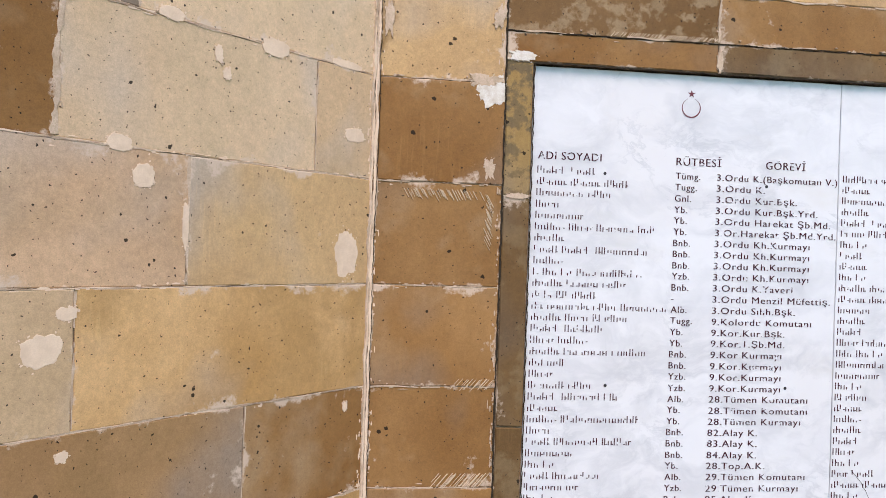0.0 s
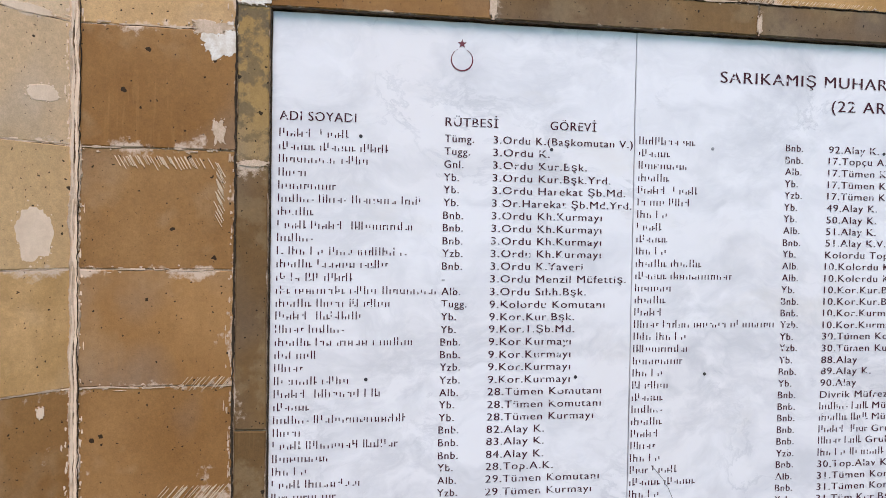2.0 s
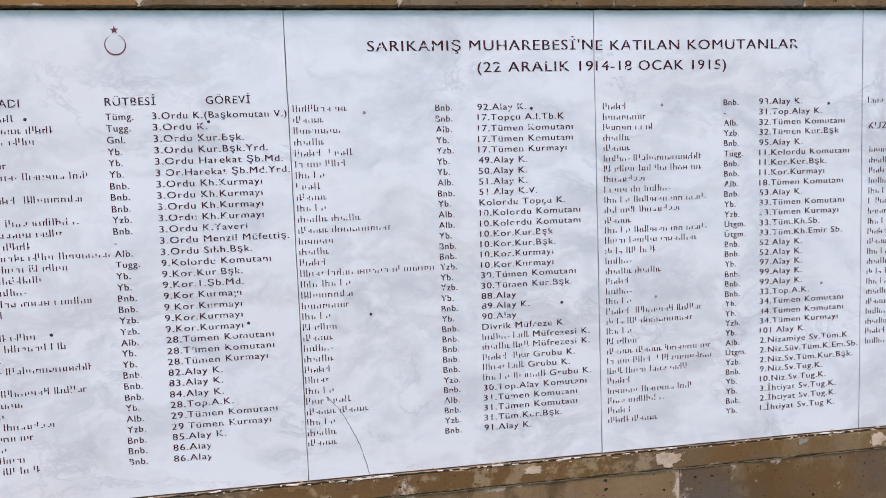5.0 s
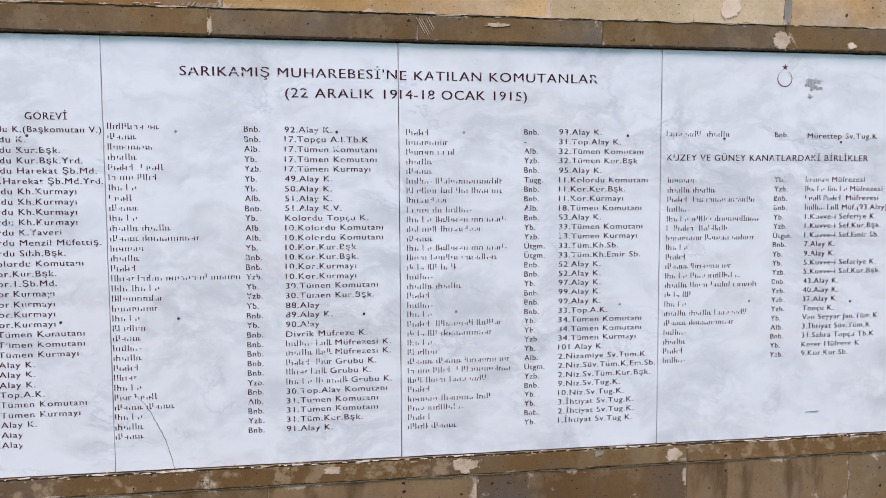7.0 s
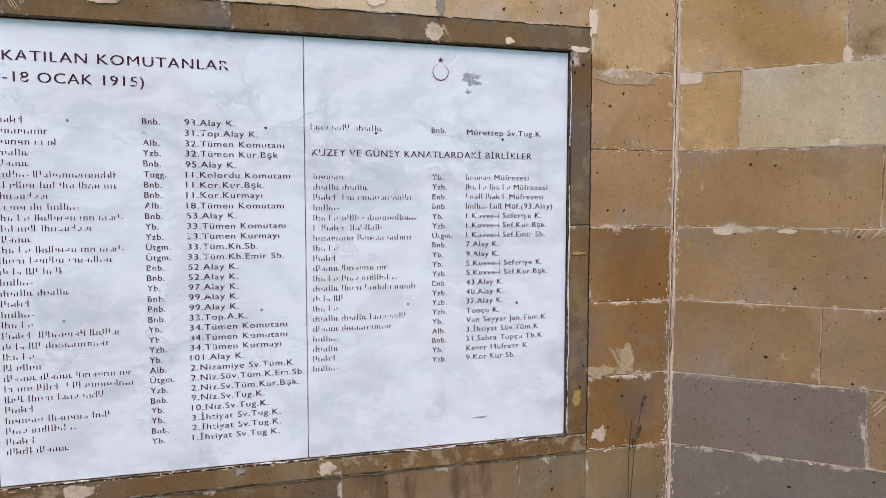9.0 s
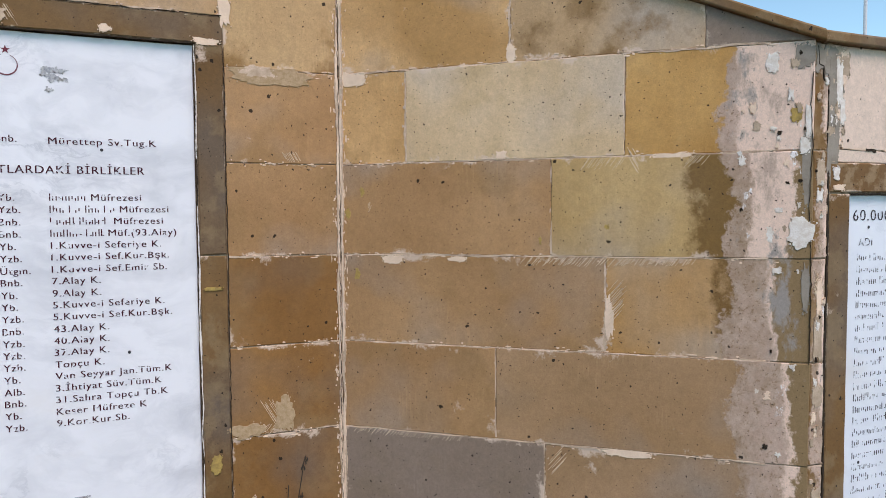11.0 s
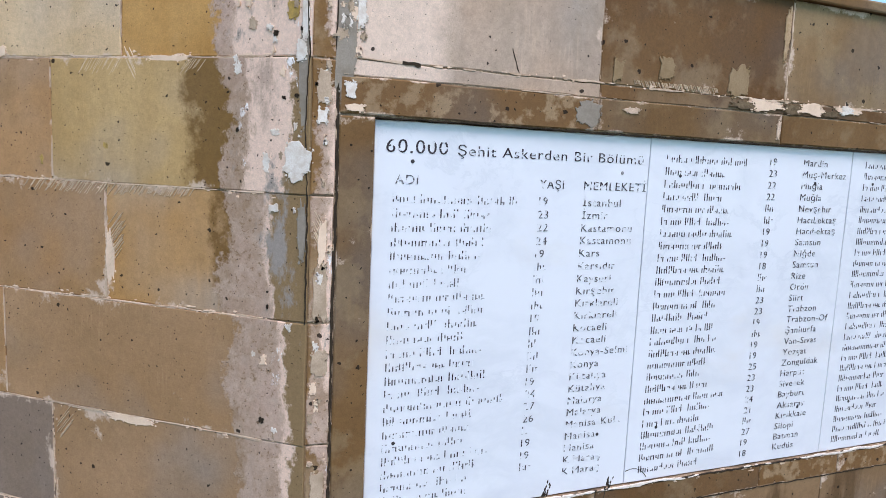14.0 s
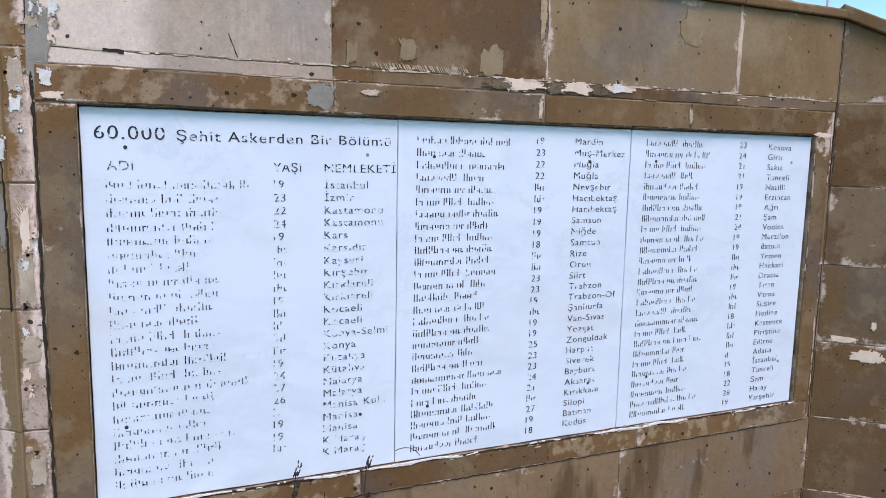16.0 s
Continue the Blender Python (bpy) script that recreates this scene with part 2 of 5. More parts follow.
STONE = {
    "tan": stone_material("stone_tan", (0.581, 0.416, 0.238), (0.449, 0.297, 0.139), (0.356, 0.218, 0.086)),
    "brown": stone_material("stone_brown", (0.30, 0.182, 0.082), (0.235, 0.130, 0.050), (0.44, 0.31, 0.20), 0.75, stain_scale=3.2),
    "grey": stone_material("stone_grey", (0.56, 0.48, 0.36), (0.51, 0.425, 0.30), (0.46, 0.345, 0.20)),
    "ash": stone_material("stone_ash", (0.245, 0.215, 0.205), (0.23, 0.20, 0.185), (0.215, 0.165, 0.12), 0.4),
    "mauve": stone_material("stone_mauve", (0.41, 0.275, 0.155), (0.36, 0.235, 0.128), (0.29, 0.18, 0.085)),
    "rose": stone_material("stone_rose", (0.46, 0.385, 0.325), (0.44, 0.385, 0.36), (0.34, 0.28, 0.235), 0.6, C_BANDS, stain_scale=6.0, upright=0.4),
    # the next two are darkened in colour for the dimly lit places
    "umber": stone_material("stone_dim_umber", (0.155, 0.096, 0.046), (0.13, 0.076, 0.034), (0.28, 0.205, 0.135), 0.6, stain_scale=5.5, crisp=True),
    "moss": stone_material("stone_dim_olive", (0.225, 0.165, 0.097), (0.18, 0.126, 0.067), (0.31, 0.24, 0.15), 0.65, stain_scale=3.2, crisp=True),
    "blotch": stone_material("stone_blotched", (0.52, 0.415, 0.29), (0.48, 0.37, 0.24), (0.25, 0.155, 0.075), 0.95, stain_scale=3.4, crisp=True),
    "mottled": stone_material("stone_mottled", (0.19, 0.12, 0.06), (0.155, 0.095, 0.042), (0.42, 0.32, 0.22), 0.6, stain_scale=20.0, crisp=True),
    "runs": stone_material("stone_streaked", (0.235, 0.172, 0.112), (0.205, 0.146, 0.09), (0.11, 0.067, 0.034), 0.85, stain_scale=7.0, upright=0.22, crisp=True),
    # brown stone, darkened in colour for the weaker light low on the walls
    "damp": stone_material("stone_dim_brown", (0.155, 0.102, 0.055), (0.13, 0.08, 0.038), (0.25, 0.185, 0.12), 0.6, crisp=True),
    "strip": stone_material("stone_strip", (0.185, 0.124, 0.063), (0.145, 0.092, 0.042), (0.27, 0.20, 0.125), 0.5, stain_scale=9.0, crisp=True),
    "coping": stone_material("stone_coping", (0.20, 0.134, 0.068), (0.16, 0.102, 0.047), (0.28, 0.21, 0.13), 0.5, stain_scale=9.0, crisp=True, rim_lime=0.0),
    "lichen": stone_material("stone_lichen", (0.30, 0.235, 0.135), (0.37, 0.27, 0.12), (0.120, 0.102, 0.078), 0.85, stain_scale=26.0, crisp=True),
    "edge": stone_material("stone_edge", (0.25, 0.165, 0.08), (0.2, 0.125, 0.055), (0.40, 0.31, 0.215), 0.7, (), ((1.0, 0.0, 0.0), 4.885, 4.90, 4.95), crisp=True),
    "deep": stone_material("stone_deep_brown", (0.245, 0.142, 0.058), (0.205, 0.112, 0.038), (0.30, 0.20, 0.11), 0.5),
    "l_tan": stone_material("stone_buff", (0.52, 0.415, 0.30), (0.51, 0.41, 0.30), (0.46, 0.34, 0.21), 0.4),
    "l_grey": stone_material("stone_pale_buff", (0.60, 0.50, 0.385), (0.61, 0.51, 0.40), (0.55, 0.44, 0.31), 0.4),
    "l_gold": stone_material("stone_honey", (0.53, 0.395, 0.235), (0.52, 0.385, 0.235), (0.47, 0.35, 0.21), 0.4),
    "l_mauve": stone_material("stone_dusky", (0.57, 0.43, 0.315), (0.53, 0.40, 0.295), (0.43, 0.31, 0.20), 0.4),
    "two_tone": stone_material("stone_two_tone", (0.50, 0.38, 0.23), (0.50, 0.37, 0.22), (0.27, 0.15, 0.055), 0.9, stain_scale=3.0, crisp=True),
    "b_seven": stone_material("stone_weathered_ochre", (0.56, 0.38, 0.165), (0.44, 0.275, 0.10), (0.56, 0.42, 0.25), 0.4, (), peeled(1.06, 1.10, 1.5)),
    "b_six": stone_material("stone_weathered_golden", (0.42, 0.325, 0.175), (0.38, 0.285, 0.14), (0.55, 0.42, 0.25), 0.4, wet(0.985), peeled(1.065, 1.125, 1.225)),
    "b_five": stone_material("stone_weathered_brown", (0.46, 0.31, 0.155), (0.40, 0.255, 0.11), (0.34, 0.20, 0.075), 0.5, wet(1.03, 0.03), peeled(1.065, 1.18, 1.195)),
    "b_four": stone_material("stone_weathered_tan", (0.375, 0.265, 0.17), (0.345, 0.24, 0.145), (0.30, 0.195, 0.105), 0.4, (), peeled(1.095, 1.21, 1.225)),
    "b_low": stone_material("stone_weathered_dusky", (0.34, 0.24, 0.155), (0.30, 0.21, 0.125), (0.26, 0.17, 0.09), 0.4, (), peeled(1.10, 1.21, 1.235)),
}


def plaster_material(name, colour, other, scale=30.0, rough=0.9):
    colour, other = [(r, g * 0.97, b * 0.9) for r, g, b in (colour, other)]
    m, nt, sh = nodes_of(name)
    pos = node(nt, "ShaderNodeNewGeometry").outputs["Position"]
    a, g = noise_tex(nt, pos, scale, 6.0, 0.65), noise_tex(nt, pos, 400.0, 3.0)
    col = mixc(nt, span(nt, a, 0.42, 0.66), colour, other)
    col = mixc(nt, span(nt, g, 0.4, 0.65, 0.0, 0.5), col, other)
    nt.links.new(col, sh.inputs["Base Color"])
    sh.inputs["Roughness"].default_value, sh.inputs["Specular IOR Level"].default_value = rough, 0.2
    bump(nt, sh, mathn(nt, "ADD", a, mathn(nt, "MULTIPLY", g, 0.5)), 0.5, 0.002)
    return m


MORTAR = plaster_material("mortar_pale", (0.70, 0.54, 0.43), (0.46, 0.335, 0.24))
JOINT = plaster_material("mortar_joint", (0.50, 0.37, 0.265), (0.09, 0.06, 0.035), 16.0)
MORTAR_DARK = plaster_material("mortar_weathered", (0.22, 0.16, 0.10), (0.085, 0.06, 0.035), 55.0)
FILLER = plaster_material("filler_pink", (0.86, 0.67, 0.53), (0.74, 0.56, 0.43))
THIN = plaster_material("filler_thin", (0.52, 0.375, 0.245), (0.37, 0.25, 0.135), 70.0)
PALE = plaster_material("pale_stain", (0.34, 0.245, 0.15), (0.25, 0.17, 0.09))
WHITE = plaster_material("plaster_white", (0.84, 0.81, 0.79), (0.66, 0.58, 0.51), 60.0)
CEMENT = plaster_material("cement_grey", (0.34, 0.30, 0.26), (0.25, 0.215, 0.175))
PEEL = plaster_material("plaster_rose", (0.56, 0.435, 0.335), (0.36, 0.27, 0.19), 18.0)
# near-black for dirty cracks and for the shadow strips painted above the marble
CRACK_SHADE = plaster_material("crack_dirt_and_shade", (0.05, 0.036, 0.024), (0.03, 0.022, 0.015), 80.0)
SCRATCH = plaster_material("tool_mark", (0.76, 0.61, 0.47), (0.60, 0.46, 0.33), 120.0)
OCHRE = plaster_material("ochre_lichen", (0.50, 0.34, 0.10), (0.30, 0.21, 0.08), 90.0)
GROUND = plaster_material("paving_concrete", (0.075, 0.07, 0.06), (0.05, 0.047, 0.04), 3.0)


def marble_material(name, white, vein, blush, strength):
    m, nt, sh = nodes_of(name)
    pos = node(nt, "ShaderNodeNewGeometry").outputs["Position"]
    lean = node(nt, "ShaderNodeMapping", [("Vector", pos), ("Rotation", (0.0, 0.55, 0.0)), ("Scale", (1.0, 1.0, 1.9))]).outputs[0]
    tw = node(nt, "ShaderNodeVectorMath", [(0, lean), (1, node(nt, "ShaderNodeVectorMath", [
        (0, node(nt, "ShaderNodeTexNoise", [("Vector", pos), ("Scale", 3.0), ("Detail", 4.0)]).outputs["Color"]), (1, (0.5, 0.5, 0.5))],
        operation="MULTIPLY").outputs[0])], operation="ADD").outputs[0]
    n = noise_tex(nt, tw, 3.0, 8.0, 0.62)
    ridge = span(nt, node(nt, "ShaderNodeMath", [(0, mathn(nt, "SUBTRACT", n, 0.5))], operation="ABSOLUTE").outputs[0], 0.0, 0.09, 1.0, 0.0)
    patchy = span(nt, noise_tex(nt, pos, 2.1, 3.0), 0.40, 0.62)
    col = mixc(nt, span(nt, noise_tex(nt, tw, 1.7, 5.0), 0.44, 0.72, 0.0, 0.55), white, blush)
    col = mixc(nt, mathn(nt, "MULTIPLY", mathn(nt, "MULTIPLY", ridge, patchy), strength), col, vein)
    col = mixc(nt, span(nt, noise_tex(nt, tw, 4.0, 7.0), 0.50, 0.70, 0.0, strength), col, vein)
    fine = span(nt, node(nt, "ShaderNodeMath", [(0, mathn(nt, "SUBTRACT", noise_tex(nt, tw, 2.2, 9.0, 0.66), 0.52))], operation="ABSOLUTE").outputs[0], 0.0, 0.022, 1.0, 0.0)
    col = mixc(nt, mathn(nt, "MULTIPLY", mathn(nt, "MULTIPLY", fine, span(nt, noise_tex(nt, pos, 3.1, 4.0), 0.46, 0.66)), strength * 1.2), col, vein)
    warm = mathn(nt, "MULTIPLY", span(nt, noise_tex(nt, lean, 2.3, 5.0), 0.60, 0.74), strength)
    col = mixc(nt, warm, col, (0.72, 0.66, 0.58))
    nt.links.new(col, sh.inputs["Base Color"])
    sh.inputs["Roughness"].default_value = 0.42
    bump(nt, sh, noise_tex(nt, pos, 160.0, 3.0), 0.12, 0.001)
    return m


MARBLE_A = marble_material("marble_veined", (0.84, 0.825, 0.83), (0.47, 0.47, 0.49), (0.80, 0.75, 0.73), 0.42)
MARBLE_C = marble_material("marble_plain", (0.78, 0.80, 0.83), (0.60, 0.63, 0.67), (0.76, 0.77, 0.81), 0.35)


def paint_material(name, paint, ground, wear, wash=0.12):
    """Old engraver's paint that has come off in places."""
    m, nt, sh = nodes_of(name)
    pos = node(nt, "ShaderNodeNewGeometry").outputs["Position"]
    flake = noise_tex(nt, pos, 75.0, 2.0, 0.5)
    gone = span(nt, flake, wear, wear + 0.05)
    big = span(nt, noise_tex(nt, pos, 9.0, 2.0), 0.35, 0.7, 0.0, wash)
    col = mixc(nt, gone, paint, ground)
    col = mixc(nt, big, col, ground)
    nt.links.new(col, sh.inputs["Base Color"])
    sh.inputs["Roughness"].default_value, sh.inputs["Specular IOR Level"].default_value = 0.8, 0.15
    return m


INK_A = paint_material("letter_paint_maroon", (0.058, 0.006, 0.014), (0.79, 0.78, 0.80), 0.61, 0.04)
INK_C = paint_material("letter_paint_dark", (0.03, 0.02, 0.026), (0.76, 0.78, 0.81), 0.56, 0.05)
BAR_A = paint_material("letter_paint_maroon_flaked", (0.058, 0.006, 0.014), (0.79, 0.78, 0.80), 0.63, 0.04)
BAR_C = paint_material("letter_paint_dark_flaked", (0.03, 0.02, 0.026), (0.76, 0.79, 0.82), 0.575, 0.06)
INK_W = paint_material("letter_paint_dark_worn", (0.03, 0.02, 0.026), (0.76, 0.78, 0.81), 0.505, 0.2)
BAR_W = paint_material("letter_paint_dark_lost", (0.03, 0.02, 0.026), (0.76, 0.79, 0.82), 0.495, 0.2)
RED = paint_material("emblem_paint_red", (0.16, 0.02, 0.035), (0.70, 0.66, 0.66), 0.66)


def plain_material(name, colour, rough, metal=0.0, other=None):
    m, nt, sh = nodes_of(name)
    pos = node(nt, "ShaderNodeNewGeometry").outputs["Position"]
    col = mixc(nt, span(nt, noise_tex(nt, pos, 25.0, 5.0), 0.35, 0.7), colour, other or tuple(c * 0.75 for c in colour))
    nt.links.new(col, sh.inputs["Base Color"])
    sh.inputs["Roughness"].default_value, sh.inputs["Metallic"].default_value = rough, metal
    return m


PIN = plain_material("dowel_dark", (0.035, 0.03, 0.032), 0.6)
PIN_GREY = plain_material("dowel_grey", (0.30, 0.29, 0.30), 0.6)
STRAW = plain_material("dry_grass", (0.045, 0.032, 0.02), 0.8)
POLE_WHITE = plain_material("pole_paint", (0.78, 0.78, 0.78), 0.4)


# ---- building helpers ----
def mesh_from(name, verts, faces, mat):
    me = bpy.data.meshes.new(name)
    me.from_pydata(verts, [], faces)
    me.materials.append(mat)
    me.update()
    return me


def child(name, me, parent, at=(0, 0, 0), label=""):
    ob = new(name, me)
    ob.parent = parent
    ob.location = at
    return tagged(ob, label)


def wall_pose(x, y, ux, uy):
    """Along the wall is local x, into the wall local y, up is z."""
    return Matrix(((ux, -uy, 0, x), (uy, ux, 0, y), (0, 0, 1, 0), (0, 0, 0, 1)))


def boxes(list_):
    v, f = [], []
    for x0, x1, y0, y1, z0, z1 in list_:
        k = len(v)
        v += [(x0, y0, z0), (x1, y0, z0), (x1, y1, z0), (x0, y1, z0), (x0, y0, z1), (x1, y0, z1), (x1, y1, z1), (x0, y1, z1)]
        f += [[k + i for i in q] for q in ((0, 1, 5, 4), (1, 2, 6, 5), (2, 3, 7, 6), (3, 0, 4, 7), (4, 5, 6, 7), (3, 2, 1, 0))]
    return v, f


def ring_solid(name, rings, mat):
    """A closed solid from rings of equal length: caps on the first and the last."""
    n, v, f = len(rings[0]), [p for r in rings for p in r], []
    for k in range(len(rings) - 1):
        a, b = k * n, (k + 1) * n
        f += [(a + i, a + (i + 1) % n, b + (i + 1) % n, b + i) for i in range(n)]
    f.append(list(range(n))[::-1])
    f.append([(len(rings) - 1) * n + i for i in range(n)])
    return mesh_from(name, v, f, mat)


def outline(s0, s1, z0, z1, top=None, step=0.05, jitter=0.0012, rng=random):
    """The worn outline of a block's face. top: the height of a raked top edge by distance."""
    up = top or (lambda s: z1)
    ns, nz = max(2, round((s1 - s0) / step)), max(2, round((z1 - z0) / step))
    pts = [(s0 + (s1 - s0) * i / ns, z0) for i in range(ns)]
    pts += [(s1, z0 + (up(s1) - z0) * i / nz) for i in range(nz)]
    pts += [(s1 - (s1 - s0) * i / ns, up(s1 - (s1 - s0) * i / ns)) for i in range(ns)]
    pts += [(s0, up(s0) + (z0 - up(s0)) * i / nz) for i in range(nz)]
    return [(s + rng.uniform(-jitter, jitter), z + rng.uniform(-jitter, jitter)) for s, z in pts]


def block(wall, s0, s1, z0, z1, kind, name="stone", proud=0.0, depth=0.03, joint=0.0026, chamfer=0.0022, top=None, label=""):
    g = joint / 2
    rake = (lambda s: top(s) - g) if top else None
    face = outline(s0 + g, s1 - g, z0 + g, z1 - g, rake)
    cs, cz = (s0 + s1) / 2, (z0 + z1) / 2
    proud += random.uniform(-0.0012, 0.0012)

    def ring(y, inset):
        out = []
        for s, z in face:
            fs, fz = max(-1, min(1, (s - cs) / (s1 - s0) * 2.0)), max(-1, min(1, (z - cz) / (z1 - z0) * 2.0))
            out.append((s - cs - inset * fs, y, z - cz - inset * fz))
        return out
    me = ring_solid(name, [ring(-proud, chamfer), ring(-proud + chamfer * 0.7, 0.0), ring(depth, 0.0)], STONE[kind])
    return child(name, me, wall, (cs, 0, cz), label)


laid = []


def blob(wall, s, z, w, h, mat, name="mortar_patch", rough=0.28, thick=0.0007, square=0.2, seed=None, lift=0.0):
    """A smear or flake of plaster with a ragged outline, lying on the stone."""
    rng = random.Random(seed if seed is not None else round(s * 1000) * 7919 + round(z * 1000))
    laid.append(name)
    lift += 0.00003 * (len(laid) % 60)
    n, k0, pts = 132, rng.uniform(0, 90), []
    for i in range(n):
        a = 6.2832 * i / n
        c, q = math.cos(a), math.sin(a)
        r = 1 + rough * 0.6 * sum(g * noise.noise((c * u + k0, q * u, w_)) for g, u, w_ in ((1.6, 1.2, 0.5), (1.0, 3.1, 4.5), (0.45, 7.0, 9.5), (0.18, 15.0, 2.5), (0.10, 31.0, 6.5)))
        e = 2.0 / (2.0 + 3.0 * square)
        pts.append((math.copysign(abs(c) ** e, c) * r * w / 2, math.copysign(abs(q) ** e, q) * r * h / 2))
    v, f = [], []

    def flake(line):
        k, m = len(v), len(line)
        cx, cy = sum(p[0] for p in line) / m, sum(p[1] for p in line) / m
        for g, y in ((0.97, -thick), (1.0, -thick * 0.5), (1.0, 0.002)):
            v.extend((cx + (x - cx) * g, y - lift, cy + (z_ - cy) * g) for x, z_ in line)
        f.append([k + i for i in range(m)][::-1])
        for j in (0, m):
            f.extend((k + j + i, k + j + (i + 1) % m, k + j + m + (i + 1) % m, k + j + m + i) for i in range(m))
    flake(pts)
    for _ in range(int(9 + 60 * max(w, h))):
        x, z_ = rng.choice(pts)
        g, size = rng.uniform(1.0, 1.22), rng.uniform(0.0008, 0.0028)
        flake([(x * g + size * rng.uniform(0.5, 1.3) * math.cos(q), z_ * g + size * rng.uniform(0.5, 1.3) * math.sin(q)) for q in (0, 0.9, 1.8, 2.7, 3.6, 4.5, 5.4)])
    return child(name, mesh_from(name, v, f, mat), wall, (s, 0, z))


def smear(wall, s0, s1, z, width, mat=None, upright=False, cover=0.6, name="joint_mortar", seed=0, thick=0.0007, lift=0.0):
    """Pointing that spreads unevenly over both edges of a joint, with gaps."""
    rng = random.Random(seed + int(s0 * 997) + int(z * 1013))
    length = s1 - s0
    n = max(6, int(length / 0.005))
    off = rng.uniform(0, 100)
    v, f, prev = [], [], None
    for i in range(n + 1):
        q = s0 + length * i / n
        k = noise.noise((q * 9.0, off, 0.0)) * 0.5 + 0.5
        k2 = noise.noise((q * 47.0, off, 7.0)) + 0.7 * noise.noise((q * 140.0, off, 2.0))
        wide = width * max(0.0, (k - (1 - cover) * 0.78) * 1.7 + 0.4 * k2)
        mid = noise.noise((q * 13.0, off, 3.0)) * width * 0.55
        if wide < width * 0.12:
            prev = None
            continue
        k = len(v)
        for dz, y in ((-wide / 2, 0.002), (-wide * 0.44, -thick), (wide * 0.44, -thick), (wide / 2, 0.002)):
            p = mid + dz + rng.uniform(-0.1, 0.1) * wide
            v.append((z + p, y, q) if upright else (q, y, z + p))
        if prev is not None:
            for a in range(3):
                f.append((prev + a, k + a, k + a + 1, prev + a + 1) if not upright else (prev + a, prev + a + 1, k + a + 1, k + a))
        prev = k
    if f:
        child(name, mesh_from(name, v, f, mat or MORTAR), wall, (0, -lift, 0))


def crumbs(wall, s0, s1, z, mat, per_metre=26, upright=False, seed=0, spread=0.005, lift=0.0):
    """Loose scraps of pointing left along a joint, joined into one mesh."""
    rng = random.Random(seed + int(abs(s0) * 613) + int(z * 419))
    v, f = [], []
    for _ in range(int((s1 - s0) * per_metre * 2)):
        q, off = rng.uniform(s0, s1), rng.gauss(0, spread)
        w, h = rng.uniform(0.0012, 0.005) * rng.choice((1, 1, 2.4)), rng.uniform(0.0008, 0.0028)
        n, k, ph = rng.randint(7, 11), len(v), rng.uniform(0, 6.28)
        for y, g in ((-0.0006, 0.94), (0.002, 1.0)):
            for i in range(n):
                a = 6.2832 * i / n
                r = g * (0.75 + 0.45 * abs(math.sin(a * 1.5 + ph)) + 0.2 * math.sin(4 * a + ph))
                p, t = q + w * r * math.cos(a), z + off + h * r * math.sin(a)
                v.append((t, y, p) if upright else (p, y, t))
        f.append([k + i for i in range(n)])
        f += [(k + i, k + n + i, k + n + (i + 1) % n, k + (i + 1) % n) for i in range(n)]
    tagged(child("joint_mortar", mesh_from("joint_mortar", v, f, mat), wall, (0, -lift, 0)), kind="stuff")


def hatch(wall, s, z, w, h, lean=0.7, seed=1, gap=0.0052, lift=0.0):
    """A patch of slanting chisel scratches."""
    rng = random.Random(seed + int(s * 991) + int(z * 787))
    lean *= rng.choice((1.0, 1.2, -0.8))
    v, f = [], []
    along, length = (h, w * 1.6) if h > 1.5 * w else (w, h)
    q = 0.0
    while q < along:
        t, cut = rng.uniform(0.0007, 0.0016), length * rng.uniform(0.55, 1.0)
        fade = math.sin(math.pi * min(1.0, max(0.0, q / along))) ** 0.5
        if rng.random() < 0.4 + 0.6 * fade:
            if along == w:
                x, lo = s - w / 2 + q, z + h / 2 - cut - rng.uniform(0, length * 0.15)
            else:
                x, lo = s + rng.uniform(-0.3, 0.1) * w, z - h / 2 + q
            d, hi = cut * lean, lo + cut
            k = len(v)
            v += [(x, -0.0011, lo), (x + t, -0.0011, lo), (x + t + d, -0.0011, hi), (x + d, -0.0011, hi)]
            v += [(x - t * 0.4, 0.001, lo), (x + 1.4 * t, 0.001, lo), (x + 1.4 * t + d, 0.001, hi), (x - 0.4 * t + d, 0.001, hi)]
            f += [(k, k + 1, k + 2, k + 3), (k, k + 4, k + 5, k + 1), (k + 1, k + 5, k + 6, k + 2), (k + 2, k + 6, k + 7, k + 3), (k + 3, k + 7, k + 4, k)]
        q += gap * rng.uniform(0.65, 1.2)
    if f:
        child("chisel_marks", mesh_from("chisel_marks", v, f, SCRATCH), wall, (0, -lift, 0))


